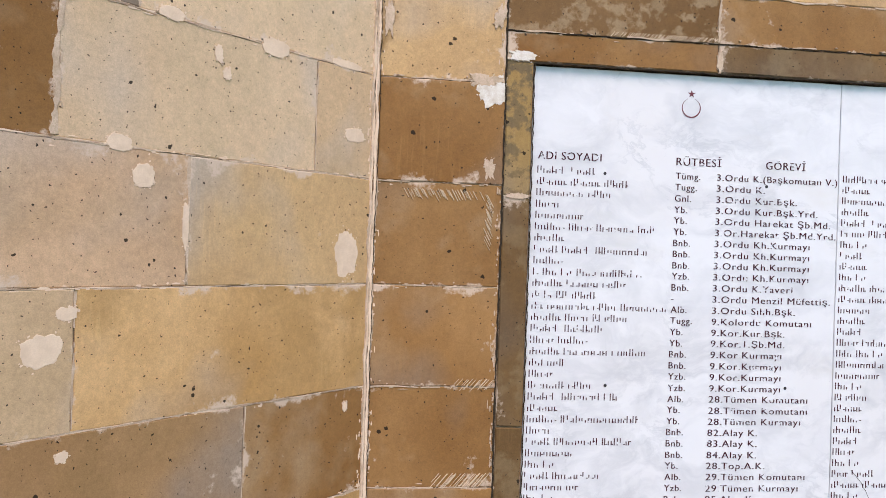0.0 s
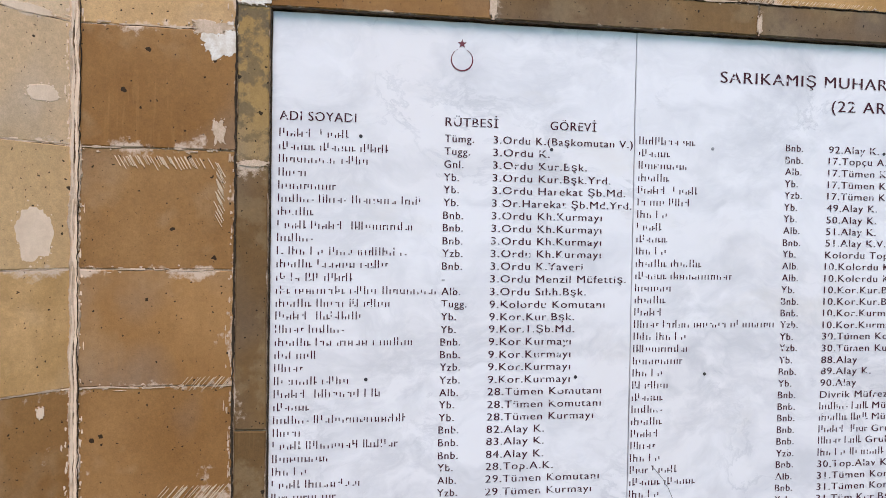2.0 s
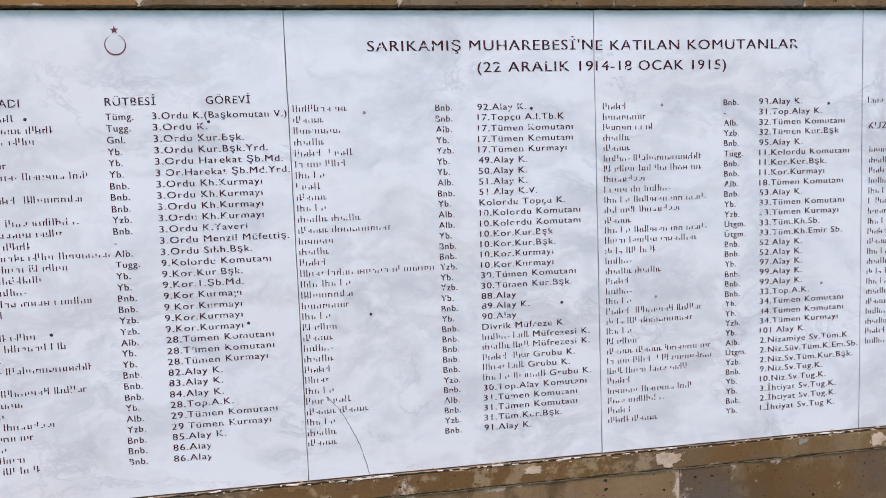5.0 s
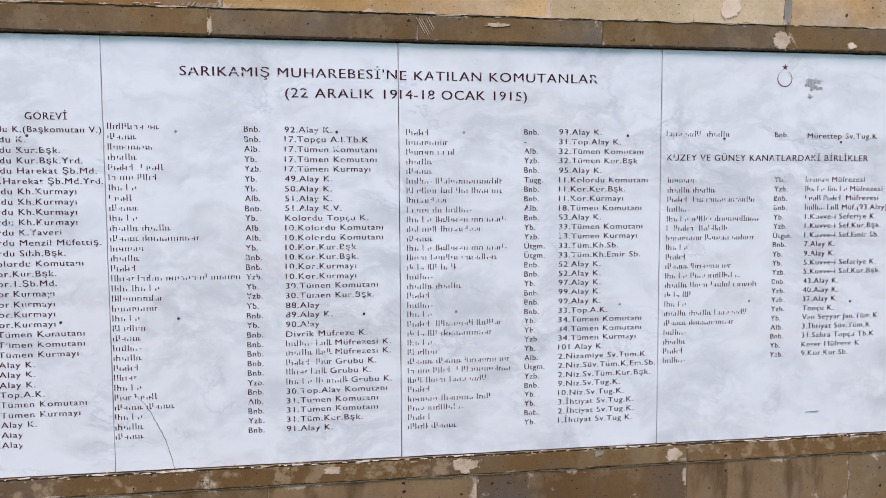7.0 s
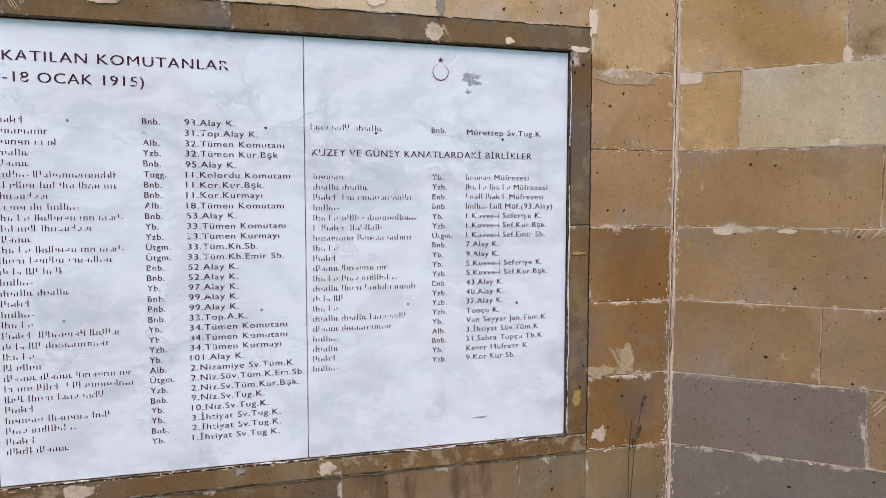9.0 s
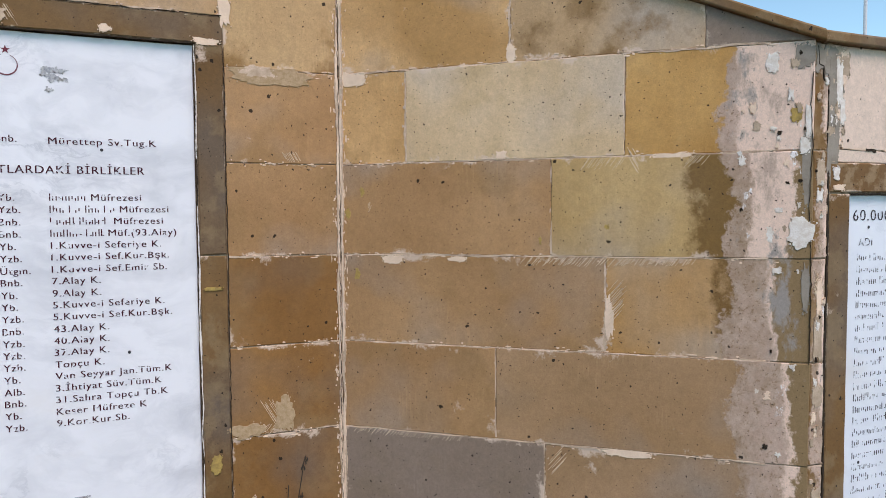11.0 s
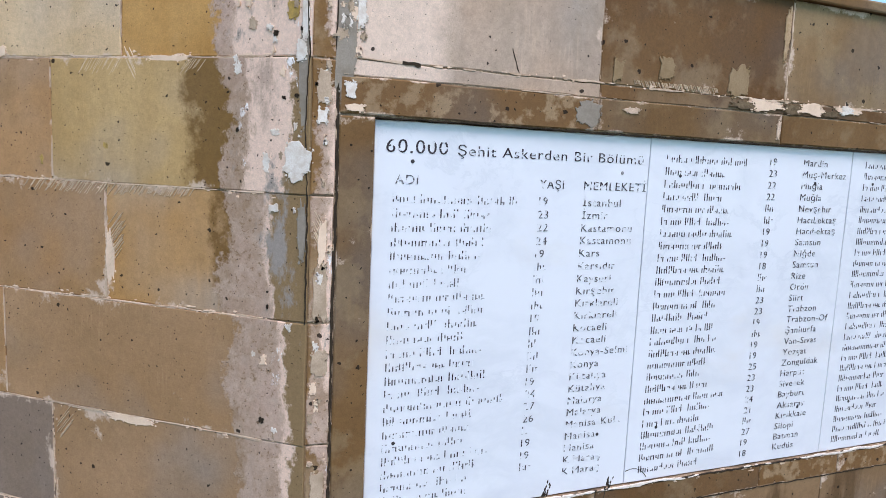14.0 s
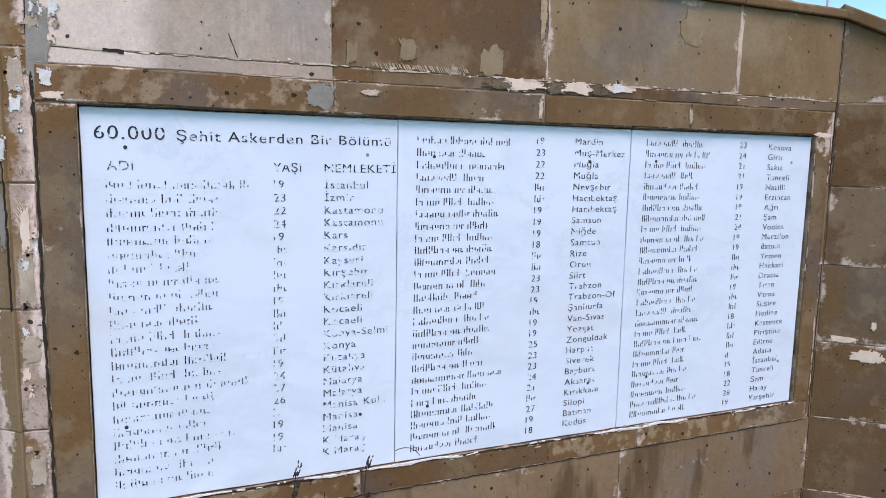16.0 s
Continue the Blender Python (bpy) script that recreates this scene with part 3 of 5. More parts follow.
def crack(wall, pts, width, name="crack", mat=None, lift=0.0008, seed=3):
    """A jagged dark line through the points (along, up), for open cracks, seams and painted shadow lines."""
    rng = random.Random(seed)
    line = []
    for (a, b), (c, d) in zip(pts, pts[1:]):
        n = max(2, int(math.hypot(c - a, d - b) / 0.012))
        line += [(a + (c - a) * i / n + rng.uniform(-1, 1) * 0.0016, b + (d - b) * i / n + rng.uniform(-1, 1) * 0.0016) for i in range(n)]
    line.append(pts[-1])
    v, f = [], []
    for i, (s, z) in enumerate(line):
        a, b = line[max(0, i - 1)], line[min(len(line) - 1, i + 1)]
        dx, dz = b[0] - a[0], b[1] - a[1]
        l = math.hypot(dx, dz) or 1
        w = width * rng.uniform(0.45, 1.1) / 2
        v += [(s - dz / l * w, -lift, z + dx / l * w), (s + dz / l * w, -lift, z - dx / l * w)]
        v += [(s - dz / l * w, 0.004 - lift, z + dx / l * w), (s + dz / l * w, 0.004 - lift, z - dx / l * w)]
        if i:
            k = 4 * i
            f += [(k - 4, k - 3, k + 1, k), (k - 4, k, k + 2, k - 2), (k - 3, k - 1, k + 3, k + 1)]
    child(name, mesh_from(name, v, f, mat or CRACK_SHADE), wall)


# ---- ground ----
v, f = boxes([(-400, 400, -400, 400, -0.3, 0.0)])
ground = tagged(new("ground", mesh_from("ground", v, f, GROUND)), "grey concrete forecourt in front of the memorial wall", "ground", kind="structure")

# ---- walls ----
Z = [0.0, 0.15, 0.415, 0.68, 0.942, 1.203, 1.463, 1.73, 1.997, 2.265, 2.53]
TOP_A, TOP_C = 2.53, 1.993
R = 0.003    # how far the pointing lies behind the stones' faces


def wall_of(name, m, parts, label):
    v, f = boxes(parts)
    ob = new(name, mesh_from(name, v, f, JOINT))
    ob.matrix_world = m
    return tagged(ob, label, "wall", kind="structure")


A42 = radians(42)
LEN_L = 2.6
wall_left = wall_of("wall_left", wall_pose(-0.415, -0.012, math.cos(A42), math.sin(A42)),
                    [(-LEN_L, 0.3, R, 0.35, 0, TOP_A)], "slanting wing of pale brown dressed stone blocks with light pointing")
wall_main = wall_of("wall_main", wall_pose(0, -0.012, 1, 0),
                    [(-0.415, -0.003, R, 0.4, 0, TOP_A), (3.478, 3.88, R, 0.4, 0, TOP_A), (-0.003, 3.478, R, 0.4, 2.056, TOP_A), (-0.003, 3.478, R, 0.4, 0, 0.742),
                     (-0.003, 3.478, 0.04, 0.4, 0.742, 2.056)],
                    "brown dressed stone memorial wall framing white marble slabs")
LEN_B = 1.272
wall_return = wall_of("wall_return", wall_pose(3.88, -0.012, *U_B), [(-0.3, LEN_B - 0.004, R, 0.3, 0, 1.99)],
                      "slanting stone wing with flaking plaster and a raked top")
wall_low = wall_of("wall_low", wall_pose(0, -0.812, 1, 0),
                   [(4.87, 4.998, R, 0.4, 0, TOP_C), (7.102, 7.185, R, 0.4, 0, TOP_C), (4.998, 7.102, R, 0.4, 1.626, TOP_C), (4.998, 7.102, R, 0.4, 0, 0.736),
                    (4.998, 7.102, 0.04, 0.4, 0.736, 1.626)],
                   "lower stone memorial wall framing three white marble slabs")
C40, S40 = math.cos(radians(40)), math.sin(radians(40))
LEN_D = 1.6
wall_end = wall_of("wall_end", wall_pose(7.185, -0.812, C40, -S40), [(-0.3, LEN_D, R, 0.3, 0, 1.2)],
                   "slanting end wing of brown dressed stone with a raked top")


def rake_b(s):
    return TOP_C + 0.42 * (LEN_B + 0.012 - s)


def rake_d(s):
    return TOP_C - 0.45 * s


def wedge(wall, s0, s1, z0, top):
    v = [(s, y, z) for s in (s0, s1) for y in (R, 0.3) for z in (z0, top(s) - 0.004)]
    f = [(0, 1, 3, 2), (4, 6, 7, 5), (0, 4, 5, 1), (2, 3, 7, 6), (1, 5, 7, 3), (0, 2, 6, 4)]
    child("core", mesh_from("core", v, f, JOINT), wall)


wedge(wall_return, -0.3, LEN_B - 0.004, 1.99, lambda s: min(2.53, rake_b(s)))
wedge(wall_end, -0.3, LEN_D, 1.2, rake_d)


def course(wall, row, cuts, kinds, top=None, **more):
    for a, b, k in zip(cuts, cuts[1:], kinds.split()):
        block(wall, a, b, Z[row], Z[row + 1], k, top=top, **more)


# left wing (distances run backwards from the corner)
course(wall_left, 9, [-2.6, -1.1, -0.4, 0], "l_tan l_grey l_grey")
course(wall_left, 8, [-2.6, -1.35, -0.604, 0], "l_tan ash l_grey")
course(wall_left, 7, [-2.6, -1.5, -0.742, -0.18, 0], "l_tan brown l_grey l_tan")
course(wall_left, 6, [-2.6, -1.3, -0.491, 0], "l_tan l_mauve l_gold")
course(wall_left, 5, [-2.6, -1.4, -0.70, 0], "l_tan l_tan tan")
course(wall_left, 4, [-2.6, -1.2, -0.347, 0], "tan mauve brown")
course(wall_left, 3, [-2.6, -1.5, -0.62, 0], "mauve tan tan")
course(wall_left, 2, [-2.6, -1.2, -0.45, 0], "tan mauve brown")
course(wall_left, 1, [-2.6, -1.4, -0.66, 0], "tan tan damp")
course(wall_left, 0, [-2.6, -1.2, -0.3, 0], "damp damp damp")
# main wall: pilasters on both sides of the panel
for row, k, q in ((8, "two_tone", "two_tone"), (7, "brown", "mauve"), (6, "brown", "mauve"), (5, "brown", "deep"), (4, "brown", "deep"), (3, "brown", "deep"), (2, "umber", "moss")):
    course(wall_main, row, [-0.415, -0.075], k)
    course(wall_main, row, [3.552, 3.88], q)
course(wall_main, 9, [-0.415, 0.3, 1.0, 1.9, 2.7, 3.3, 3.88], "grey tan grey tan grey tan")
for a, b, k in ((-0.075, 0.505, "mottled"), (0.505, 1.22, "brown"), (1.22, 2.22, "tan"), (2.22, 3.02, "grey"), (3.02, 3.552, "tan")):
    block(wall_main, a, b, 2.135, 2.265, k)
# below the panel the dimmer light is carried by darker stone colours
course(wall_main, 2, [-0.075, 0.55, 1.32, 1.98, 2.70, 3.30, 3.552], "runs damp runs damp runs moss")
course(wall_main, 1, [-0.415, 0.3, 1.0, 1.7, 2.4, 3.1, 3.88], "damp tan damp tan damp tan")
course(wall_main, 0, [-0.415, 0.6, 1.5, 2.2, 3.0, 3.88], "damp damp damp damp damp")
# the panel's stone frame, slightly proud
P = 0.0022
for cuts, z0, z1, kinds in (([-0.075, -0.003], 1.705, 2.056, "lichen"), ([-0.075, -0.003], 1.10, 1.705, "strip"), ([-0.075, -0.003], 0.68, 1.10, "strip"),
                            ([3.478, 3.552], 1.47, 2.056, "strip"), ([3.478, 3.552], 0.742, 1.47, "strip"),
                            ([-0.075, 0.503, 1.18, 1.80, 2.39, 3.018, 3.552], 2.056, 2.135, "brown strip strip strip strip strip"),
                            ([-0.003, 0.45, 1.144, 1.955, 2.70, 3.552], 0.68, 0.742, "strip mottled mottled strip mottled")):
    for a, b, k in zip(cuts, cuts[1:], kinds.split()):
        block(wall_main, a, b, z0, z1, k, "frame_stone", proud=P, chamfer=0.003, joint=0.003)
# return wing
course(wall_return, 9, [0, 0.30], "tan", top=lambda s: min(2.53, rake_b(s)))
course(wall_return, 8, [0, 0.517], "tan")
block(wall_return, 0.517, 1.021, Z[8], 2.26, "blotch", top=lambda s: min(2.265, rake_b(s)))
block(wall_return, 1.021, LEN_B, Z[8], 2.05, "ash", top=rake_b)
course(wall_return, 7, [0, 0.21, 0.823, LEN_B], "tan grey b_seven")
course(wall_return, 6, [0, 0.63, LEN_B], "mauve b_six")
course(wall_return, 5, [0, 0.776, LEN_B], "mauve b_five")
course(wall_return, 4, [0, 0.474, LEN_B], "mauve b_four")
course(wall_return, 3, [0, 0.612, LEN_B], "ash b_low")
course(wall_return, 2, [0, 0.88, LEN_B], "ash b_low")
course(wall_return, 1, [0, 0.45, LEN_B], "damp b_low")
course(wall_return, 0, [0, 0.7, LEN_B], "damp damp")
# low wall
# right of the rose stone the fall in light is painted as darker stone
for a, b, k in ((4.918, 5.527, "rose"), (5.527, 6.10, "umber"), (6.10, 6.755, "moss"), (6.755, 7.185, "moss")):
    block(wall_low, a, b, 1.735, TOP_C, k)
for a, b, k in ((4.918, 5.53, "rose"), (5.53, 6.10, "umber"), (6.10, 6.77, "damp"), (6.77, 7.185, "strip")):
    block(wall_low, a, b, 1.703, 1.735, k, joint=0.002, chamfer=0.002)
for z0, z1, k in ((1.73, 1.993, "edge"), (1.463, 1.73, "edge"), (1.203, 1.463, "edge"), (0.942, 1.203, "edge"), (0.68, 0.942, "edge"), (0.415, 0.68, "damp"), (0.15, 0.415, "damp"), (0, 0.15, "damp")):
    block(wall_low, 4.868, 4.918, z0, z1, k, joint=0.004)
for z0, z1, k in ((1.463, 1.703, "strip"), (1.203, 1.463, "strip"), (0.942, 1.203, "strip"), (0.68, 0.942, "strip")):
    block(wall_low, 7.166, 7.185, z0, z1, k, joint=0.002)
for cuts, z0, z1, kinds in (([4.922, 5.53, 6.098, 6.588, 7.166], 1.626, 1.703, "mottled strip strip strip"), ([4.922, 4.998], 0.672, 1.626, "strip"), ([7.102, 7.166], 0.736, 1.626, "strip"),
                            ([4.998, 5.60, 6.15, 6.46, 7.166], 0.672, 0.736, "mottled damp mottled mottled")):
    for a, b, k in zip(cuts, cuts[1:], kinds.split()):
        block(wall_low, a, b, z0, z1, k, "frame_stone", proud=P, chamfer=0.003, joint=0.003)
course(wall_low, 2, [4.918, 5.45, 6.40, 7.185], "damp runs runs")
course(wall_low, 1, [4.918, 5.75, 6.6, 7.185], "damp damp damp")
course(wall_low, 0, [4.918, 5.5, 6.3, 7.185], "damp damp damp")
# end wing: dark stones, with its weaker light put into their colour
block(wall_end, 0, 0.58, Z[7], 1.98, "moss", top=rake_d)
course(wall_end, 6, [0, 0.50, 0.585], "umber umber")
block(wall_end, 0.585, 1.15, Z[6], 1.7, "umber", top=lambda s: min(1.73, rake_d(s)))
course(wall_end, 5, [0, 0.62, 1.177], "umber umber")
course(wall_end, 4, [0, 0.45, 1.1, 1.6], "strip umber moss")
course(wall_end, 3, [0, 0.7, 1.6], "strip umber")
course(wall_end, 2, [0, 0.5, 1.6], "damp damp")
course(wall_end, 1, [0, 0.8, 1.6], "damp damp")
course(wall_end, 0, [0, 0.5, 1.6], "damp damp")


# copings
def coping(wall, cuts, top, label, thick=0.028, over=0.016, back=0.42):
    stone = STONE["coping"]
    for a, b in zip(cuts, cuts[1:]):
        n = max(2, int((b - a) / 0.12))
        prof = [(-over, 0.0), (-over - 0.002, 0.004), (-over - 0.002, thick - 0.006), (-over + 0.004, thick), (back, thick), (back, 0.0)]
        v, f = [], []
        for i in range(n + 1):
            s = a + 0.001 + (b - a - 0.002) * i / n
            j = random.uniform(-0.001, 0.001)
            v += [(s, y + j, top(s) + z + j) for y, z in prof]
        m = len(prof)
        for i in range(n):
            f += [(i * m + q, (i + 1) * m + q, (i + 1) * m + (q + 1) % m, i * m + (q + 1) % m) for q in range(m)]
        f += [list(range(m)), [n * m + q for q in range(m)][::-1]]
        child("coping_stone", mesh_from("coping_stone", v, f, stone), wall, label=label)


coping(wall_low, [4.872, 5.9, 6.75, 7.20], lambda s: TOP_C, "thin weathered coping slab")
coping(wall_return, [-0.02, 0.6, LEN_B + 0.02], lambda s: min(2.53, rake_b(s)), "raked coping slab", back=0.3)
coping(wall_end, [-0.01, 0.8, 1.6], rake_d, "raked coping slab", thick=0.042, over=0.02, back=0.3)
coping(wall_main, [-0.43, 0.8, 1.8, 2.8, 3.9], lambda s: TOP_A, "thin weathered coping slab")
coping(wall_left, [-2.6, -1.2, 0.01], lambda s: TOP_A, "thin weathered coping slab", back=0.35)


# ---- marble slabs and their writing ----
texts = []     # (parent, string, x, baseline, capital height, width or None, paint)
FRONT = 0.012  # the marble lies this far behind the stones' faces


def slab(pose_, s0, s1, z0, z1, mat, label):
    pts = outline(s0 + 0.0011, s1 - 0.0011, z0, z1, step=0.045, jitter=0.0006)
    cs, cz = (s0 + s1) / 2, (z0 + z1) / 2

    def ring(y, k):
        return [(s - (s - cs) / abs(s1 - s0) * 2 * k, y, z - (z - cz) / abs(z1 - z0) * 2 * k) for s, z in pts]
    ob = new("memorial_plaque", ring_solid("memorial_plaque", [ring(FRONT, 0.0012), ring(FRONT + 0.0012, 0.0), ring(0.039, 0.0)], mat))
    ob.matrix_world = pose_
    return tagged(ob, label, "plaque", group="marble plaques set in the memorial wall")


def write(parent, string, x, z, cap, paint, width=None, narrow=1.0):
    texts.append((parent, string, x, z, cap, width, narrow, paint))


bar_shapes = {}


def bars(parent, words, x, z, cap, pitch, mat):
    """Plain upright and level bars that stand for a worn name, a cell for each letter. words: the number of letters of each."""
    p = x
    for n in words.split():
        w = int(n) * pitch
        key = (int(n), pitch, mat.name, round(z * 50) % 5)
        if key not in bar_shapes:
            rng, list_, t = random.Random(key[0] * 31 + key[3]), [], 0.0027
            for i in range(int(n)):
                c = i * pitch
                top = cap if i == 0 or rng.random() < 0.2 else cap * 0.62
                for at in (0.0, rng.uniform(0.40, 0.56) * pitch)[:rng.choice((1, 2, 2, 2))]:
                    lo, hi = (0.0, top) if rng.random() > 0.3 else rng.choice(((0.0, top * 0.6), (top * 0.35, top)))
                    list_.append((c + at, c + at + t, FRONT - 0.0006, FRONT + 0.001, lo, hi))
                if rng.random() < 0.45:
                    up = rng.choice((0.12, 0.38, 0.8)) * cap * 0.62
                    list_.append((c + pitch * 0.62, c + pitch * 0.9, FRONT - 0.0006, FRONT + 0.001, up, up + t * 0.8))
            bar_shapes[key] = mesh_from("inscription_bar", *boxes(list_), mat)
        child("inscription_bar", bar_shapes[key], parent, (p, 0, z))
        p += w + pitch * 0.6
    return p


def rows(parent, column, x0, z0, x1, z1, cap, paint, flaked, pitch, narrow=1.0):
    """A column of the list: words are lettered, digits after # are bars for names."""
    entries = column.split("|")
    for i, e in enumerate(entries):
        k = i / max(1, len(entries) - 1)
        x, z = x0 + (x1 - x0) * k, z0 + (z1 - z0) * k + random.uniform(-0.0006, 0.0006)
        if e.startswith("#"):
            words, _, rest = e[1:].partition("#")
            p = bars(parent, words, x, z, cap, pitch, flaked)
            if rest:
                write(parent, rest, p, z, cap, paint, narrow=narrow)
        elif e:
            write(parent, e, x, z, cap, paint, narrow=narrow)


def emblem(parent, x, z):
    v, f, n = [], [], 40
    for i in range(n + 1):
        a = radians(112) + radians(316) * i / n
        q = math.sin(math.pi * i / n)
        for r in (0.0268, 0.0268 - 0.0008 - 0.0028 * q):
            v.append((x + r * math.cos(a), FRONT - 0.0007, z + r * math.sin(a)))
        if i:
            k = 2 * i
            f.append((k - 2, k, k + 1, k - 1))
    child("crescent", mesh_from("crescent", v, f, RED), parent, label="red painted crescent")
    v = [(x, FRONT - 0.0007, z + 0.038)]
    for i in range(10):
        r, a = (0.0115 if i % 2 == 0 else 0.0045), radians(90 + 36 * i)
        v.append((x + r * math.cos(a), FRONT - 0.0007, z + 0.038 + r * math.sin(a)))
    child("star", mesh_from("star", v, [(0, 1 + i, 1 + (i + 1) % 10) for i in range(10)], RED), parent, label="small red painted star")


def dowel(parent, x, z, mat=None, r=0.0042):
    n = 12
    ring = [[(x + q * r * math.cos(6.2832 * i / n), y, z + q * r * math.sin(6.2832 * i / n)) for i in range(n)] for q, y in ((0.7, FRONT - 0.0016), (1.0, FRONT - 0.0006), (1.0, FRONT + 0.004))]
    child("dowel", ring_solid("dowel", ring, mat or PIN), parent)


M_A, M_C = wall_pose(0, -0.012, 1, 0), wall_pose(0, -0.812, 1, 0)
XA, XC = (0.0, 0.868, 1.739, 2.597, 3.473), (5.0, 5.694, 6.390, 7.098)
a1, a2, a3, a4 = [slab(M_A, XA[i], XA[i + 1], 0.746, 2.051, MARBLE_A, lab) for i, lab in enumerate((
    "veined white marble plaque with worn maroon text below a crescent", "cracked white marble plaque engraved with a maroon title and list", "veined white marble plaque with worn maroon engraved columns",
    "grey-veined white marble plaque with a shorter engraved list"))]
c1, c2, c3 = [slab(M_C, XC[i], XC[i + 1], 0.740, 1.621, MARBLE_C, lab) for i, lab in enumerate((
    "white marble plaque with a badly worn dark engraved list", "plain white marble plaque with dark engraved names list", "plain white marble plaque beside the stone frame, dark engraved list"))]

CAP, PITCH = 0.0188, 0.0164
N_A, N_D = 1.0, 1.2
for x, w, words in ((0.018, 0.172, "ADI SOYADI"), (0.399, 0.126, "RÜTBESİ"), (0.654, 0.114, "GÖREVİ")):
    write(a1, words, x, 1.806, 0.022, INK_A, width=w)
rows(a1, "#5 4|#5 5 4|#8 4|#4|#8|#5 4 10|#5|#4 5 9|#5|#1 5 11|#5 10|#6 4|#2 7 4 8|#5 4 6|#5 7|#4 5|#5 14|#6|#4|#6 4|#5 10|#5|#5 13|#4|#4 13|#8|#5|#4 8|#9|#5|#3 4|#6 3",
     0.018, 1.769, 0.008, 0.841, CAP, INK_A, BAR_A, PITCH)
rows(a1, "Tümg.|Tugg.|Gnl.|Yb.|Yb.|Yb.|Bnb.|Bnb.|Bnb.|Yzb.|Bnb.|-|Alb.|Tugg.|Yb.|Yb.|Bnb.|Bnb.|Yzb.|Yzb.|Alb.|Yb.|Yb.|Bnb.|Bnb.|Bnb.|Yb.|Alb.|Yzb.|Bnb.|Bnb.|Bnb.",
     0.398, 1.768, 0.392, 0.838, CAP, INK_A, BAR_A, PITCH, N_A)
rows(a1, "3.Ordu K.(Başkomutan V.)|3.Ordu K.|3.Ordu Kur.Bşk.|3.Ordu Kur.Bşk.Yrd.|3.Ordu Harekat Şb.Md.|3.Or.Harekat Şb.Md.Yrd.|3.Ordu Kh.Kurmayı|3.Ordu Kh.Kurmayı|3.Ordu Kh.Kurmayı|"
     "3.Ordu Kh.Kurmayı|3.Ordu K.Yaveri|3.Ordu Menzil Müfettiş.|3.Ordu Sıhh.Bşk.|9.Kolordu Komutanı|9.Kor.Kur.Bşk.|9.Kor.1.Şb.Md.|9.Kor.Kurmayı|9.Kor.Kurmayı|9.Kor.Kurmayı|9.Kor.Kurmayı|"
     "28.Tümen Komutanı|28.Tümen Komutanı|28.Tümen Kurmayı|82.Alay K.|83.Alay K.|84.Alay K.|28.Top.A.K.|29.Tümen Komutanı|29.Tümen Kurmayı|85.Alay K.|86.Alay|86.Alay",
     0.515, 1.769, 0.508, 0.837, CAP, INK_A, BAR_A, PITCH, N_D)
emblem(a1, 0.436, 1.962)
write(a2, "SARIKAMIŞ MUHAREBESİ'N", 1.089, 1.940, 0.030, INK_A, width=0.644)
write(a3, "E KATILAN KOMUTANLAR", 1.744, 1.938, 0.030, INK_A, width=0.634)
write(a2, "(22 ARALIK 19", 1.395, 1.880, 0.030, INK_A, width=0.338)
write(a3, "14-18 OCAK 1915)", 1.743, 1.880, 0.030, INK_A, width=0.402)
rows(a2, "#9|#5|#8|#5|#5 4|#9|#5|#4|#5|#5|#5 5|#5 10|#6|#5|#5|#4 19|#3 5|#9|#8|#5|#6|#5|#5|#5|#5|#4|#5|#3 4|#5 5|#5|#5|#5", 0.880, 1.780, 0.872, 0.846, CAP, INK_A, BAR_A, PITCH)
rows(a2, "Bnb.|Bnb.|Alb.|Yb.|Yzb.|Yb.|Yb.|Alb.|Bnb.|Yb.|Alb.|Alb.|Yb.|Bnb.|Bnb.|Yzb.|Yb.|Yzb.|Yb.|Bnb.|Yb.|Bnb.|Bnb.|Bnb.|Bnb.|Bnb.|Yzb.|Bnb.|Alb.|Bnb.|Yzb.|Bnb.",
     1.271, 1.775, 1.264, 0.848, CAP, INK_A, BAR_A, PITCH, N_A)
rows(a2, "92.Alay K.|17.Topçu A.I.Tb.K|17.Tümen Komutanı|17.Tümen Komutanı|17.Tümen Kurmayı|49.Alay K.|50.Alay K.|51.Alay K.|51.Alay K.V.|Kolordu Topçu K.|10.Kolordu Komutanı|10.Kolordu Komutanı|"
     "10.Kor.Kur.Bşk.|10.Kor.Kur.Bşk.|10.Kor.Kurmayı|10.Kor.Kurmayı|30.Tümen Komutanı|30.Tümen Kur.Bşk.|88.Alay|89.Alay K.|90.Alay|Divrik Müfreze K.|#5 3#Müfrezesi K.|#5 3#Müfrezesi K.|"
     "#5 3#Grubu K.|#4 3#Grubu K.|#5 6#Grubu K.|30.Top.Alay Komutanı|31.Tümen Komutanı|31.Tümen Komutanı|31.Tüm.Kur.Bşk.|91.Alay K.", 1.391, 1.775, 1.380, 0.847, CAP, INK_A, BAR_A, PITCH, N_D)
rows(a3, "#5|#8|#10|#5|#5|#5 13|#6 12|#8|#7 5|#5 14|#6 8|#5|#5 14|#4 13|#6 3|#5|#5 5|#5|#5|#5|#5 13|#6 10|#5|#6|#5 5 9|#9 11|#3 4 8|#5|#6 10|#11|#5|#4 5",
     1.762, 1.769, 1.760, 0.835, CAP, INK_A, BAR_A, PITCH)
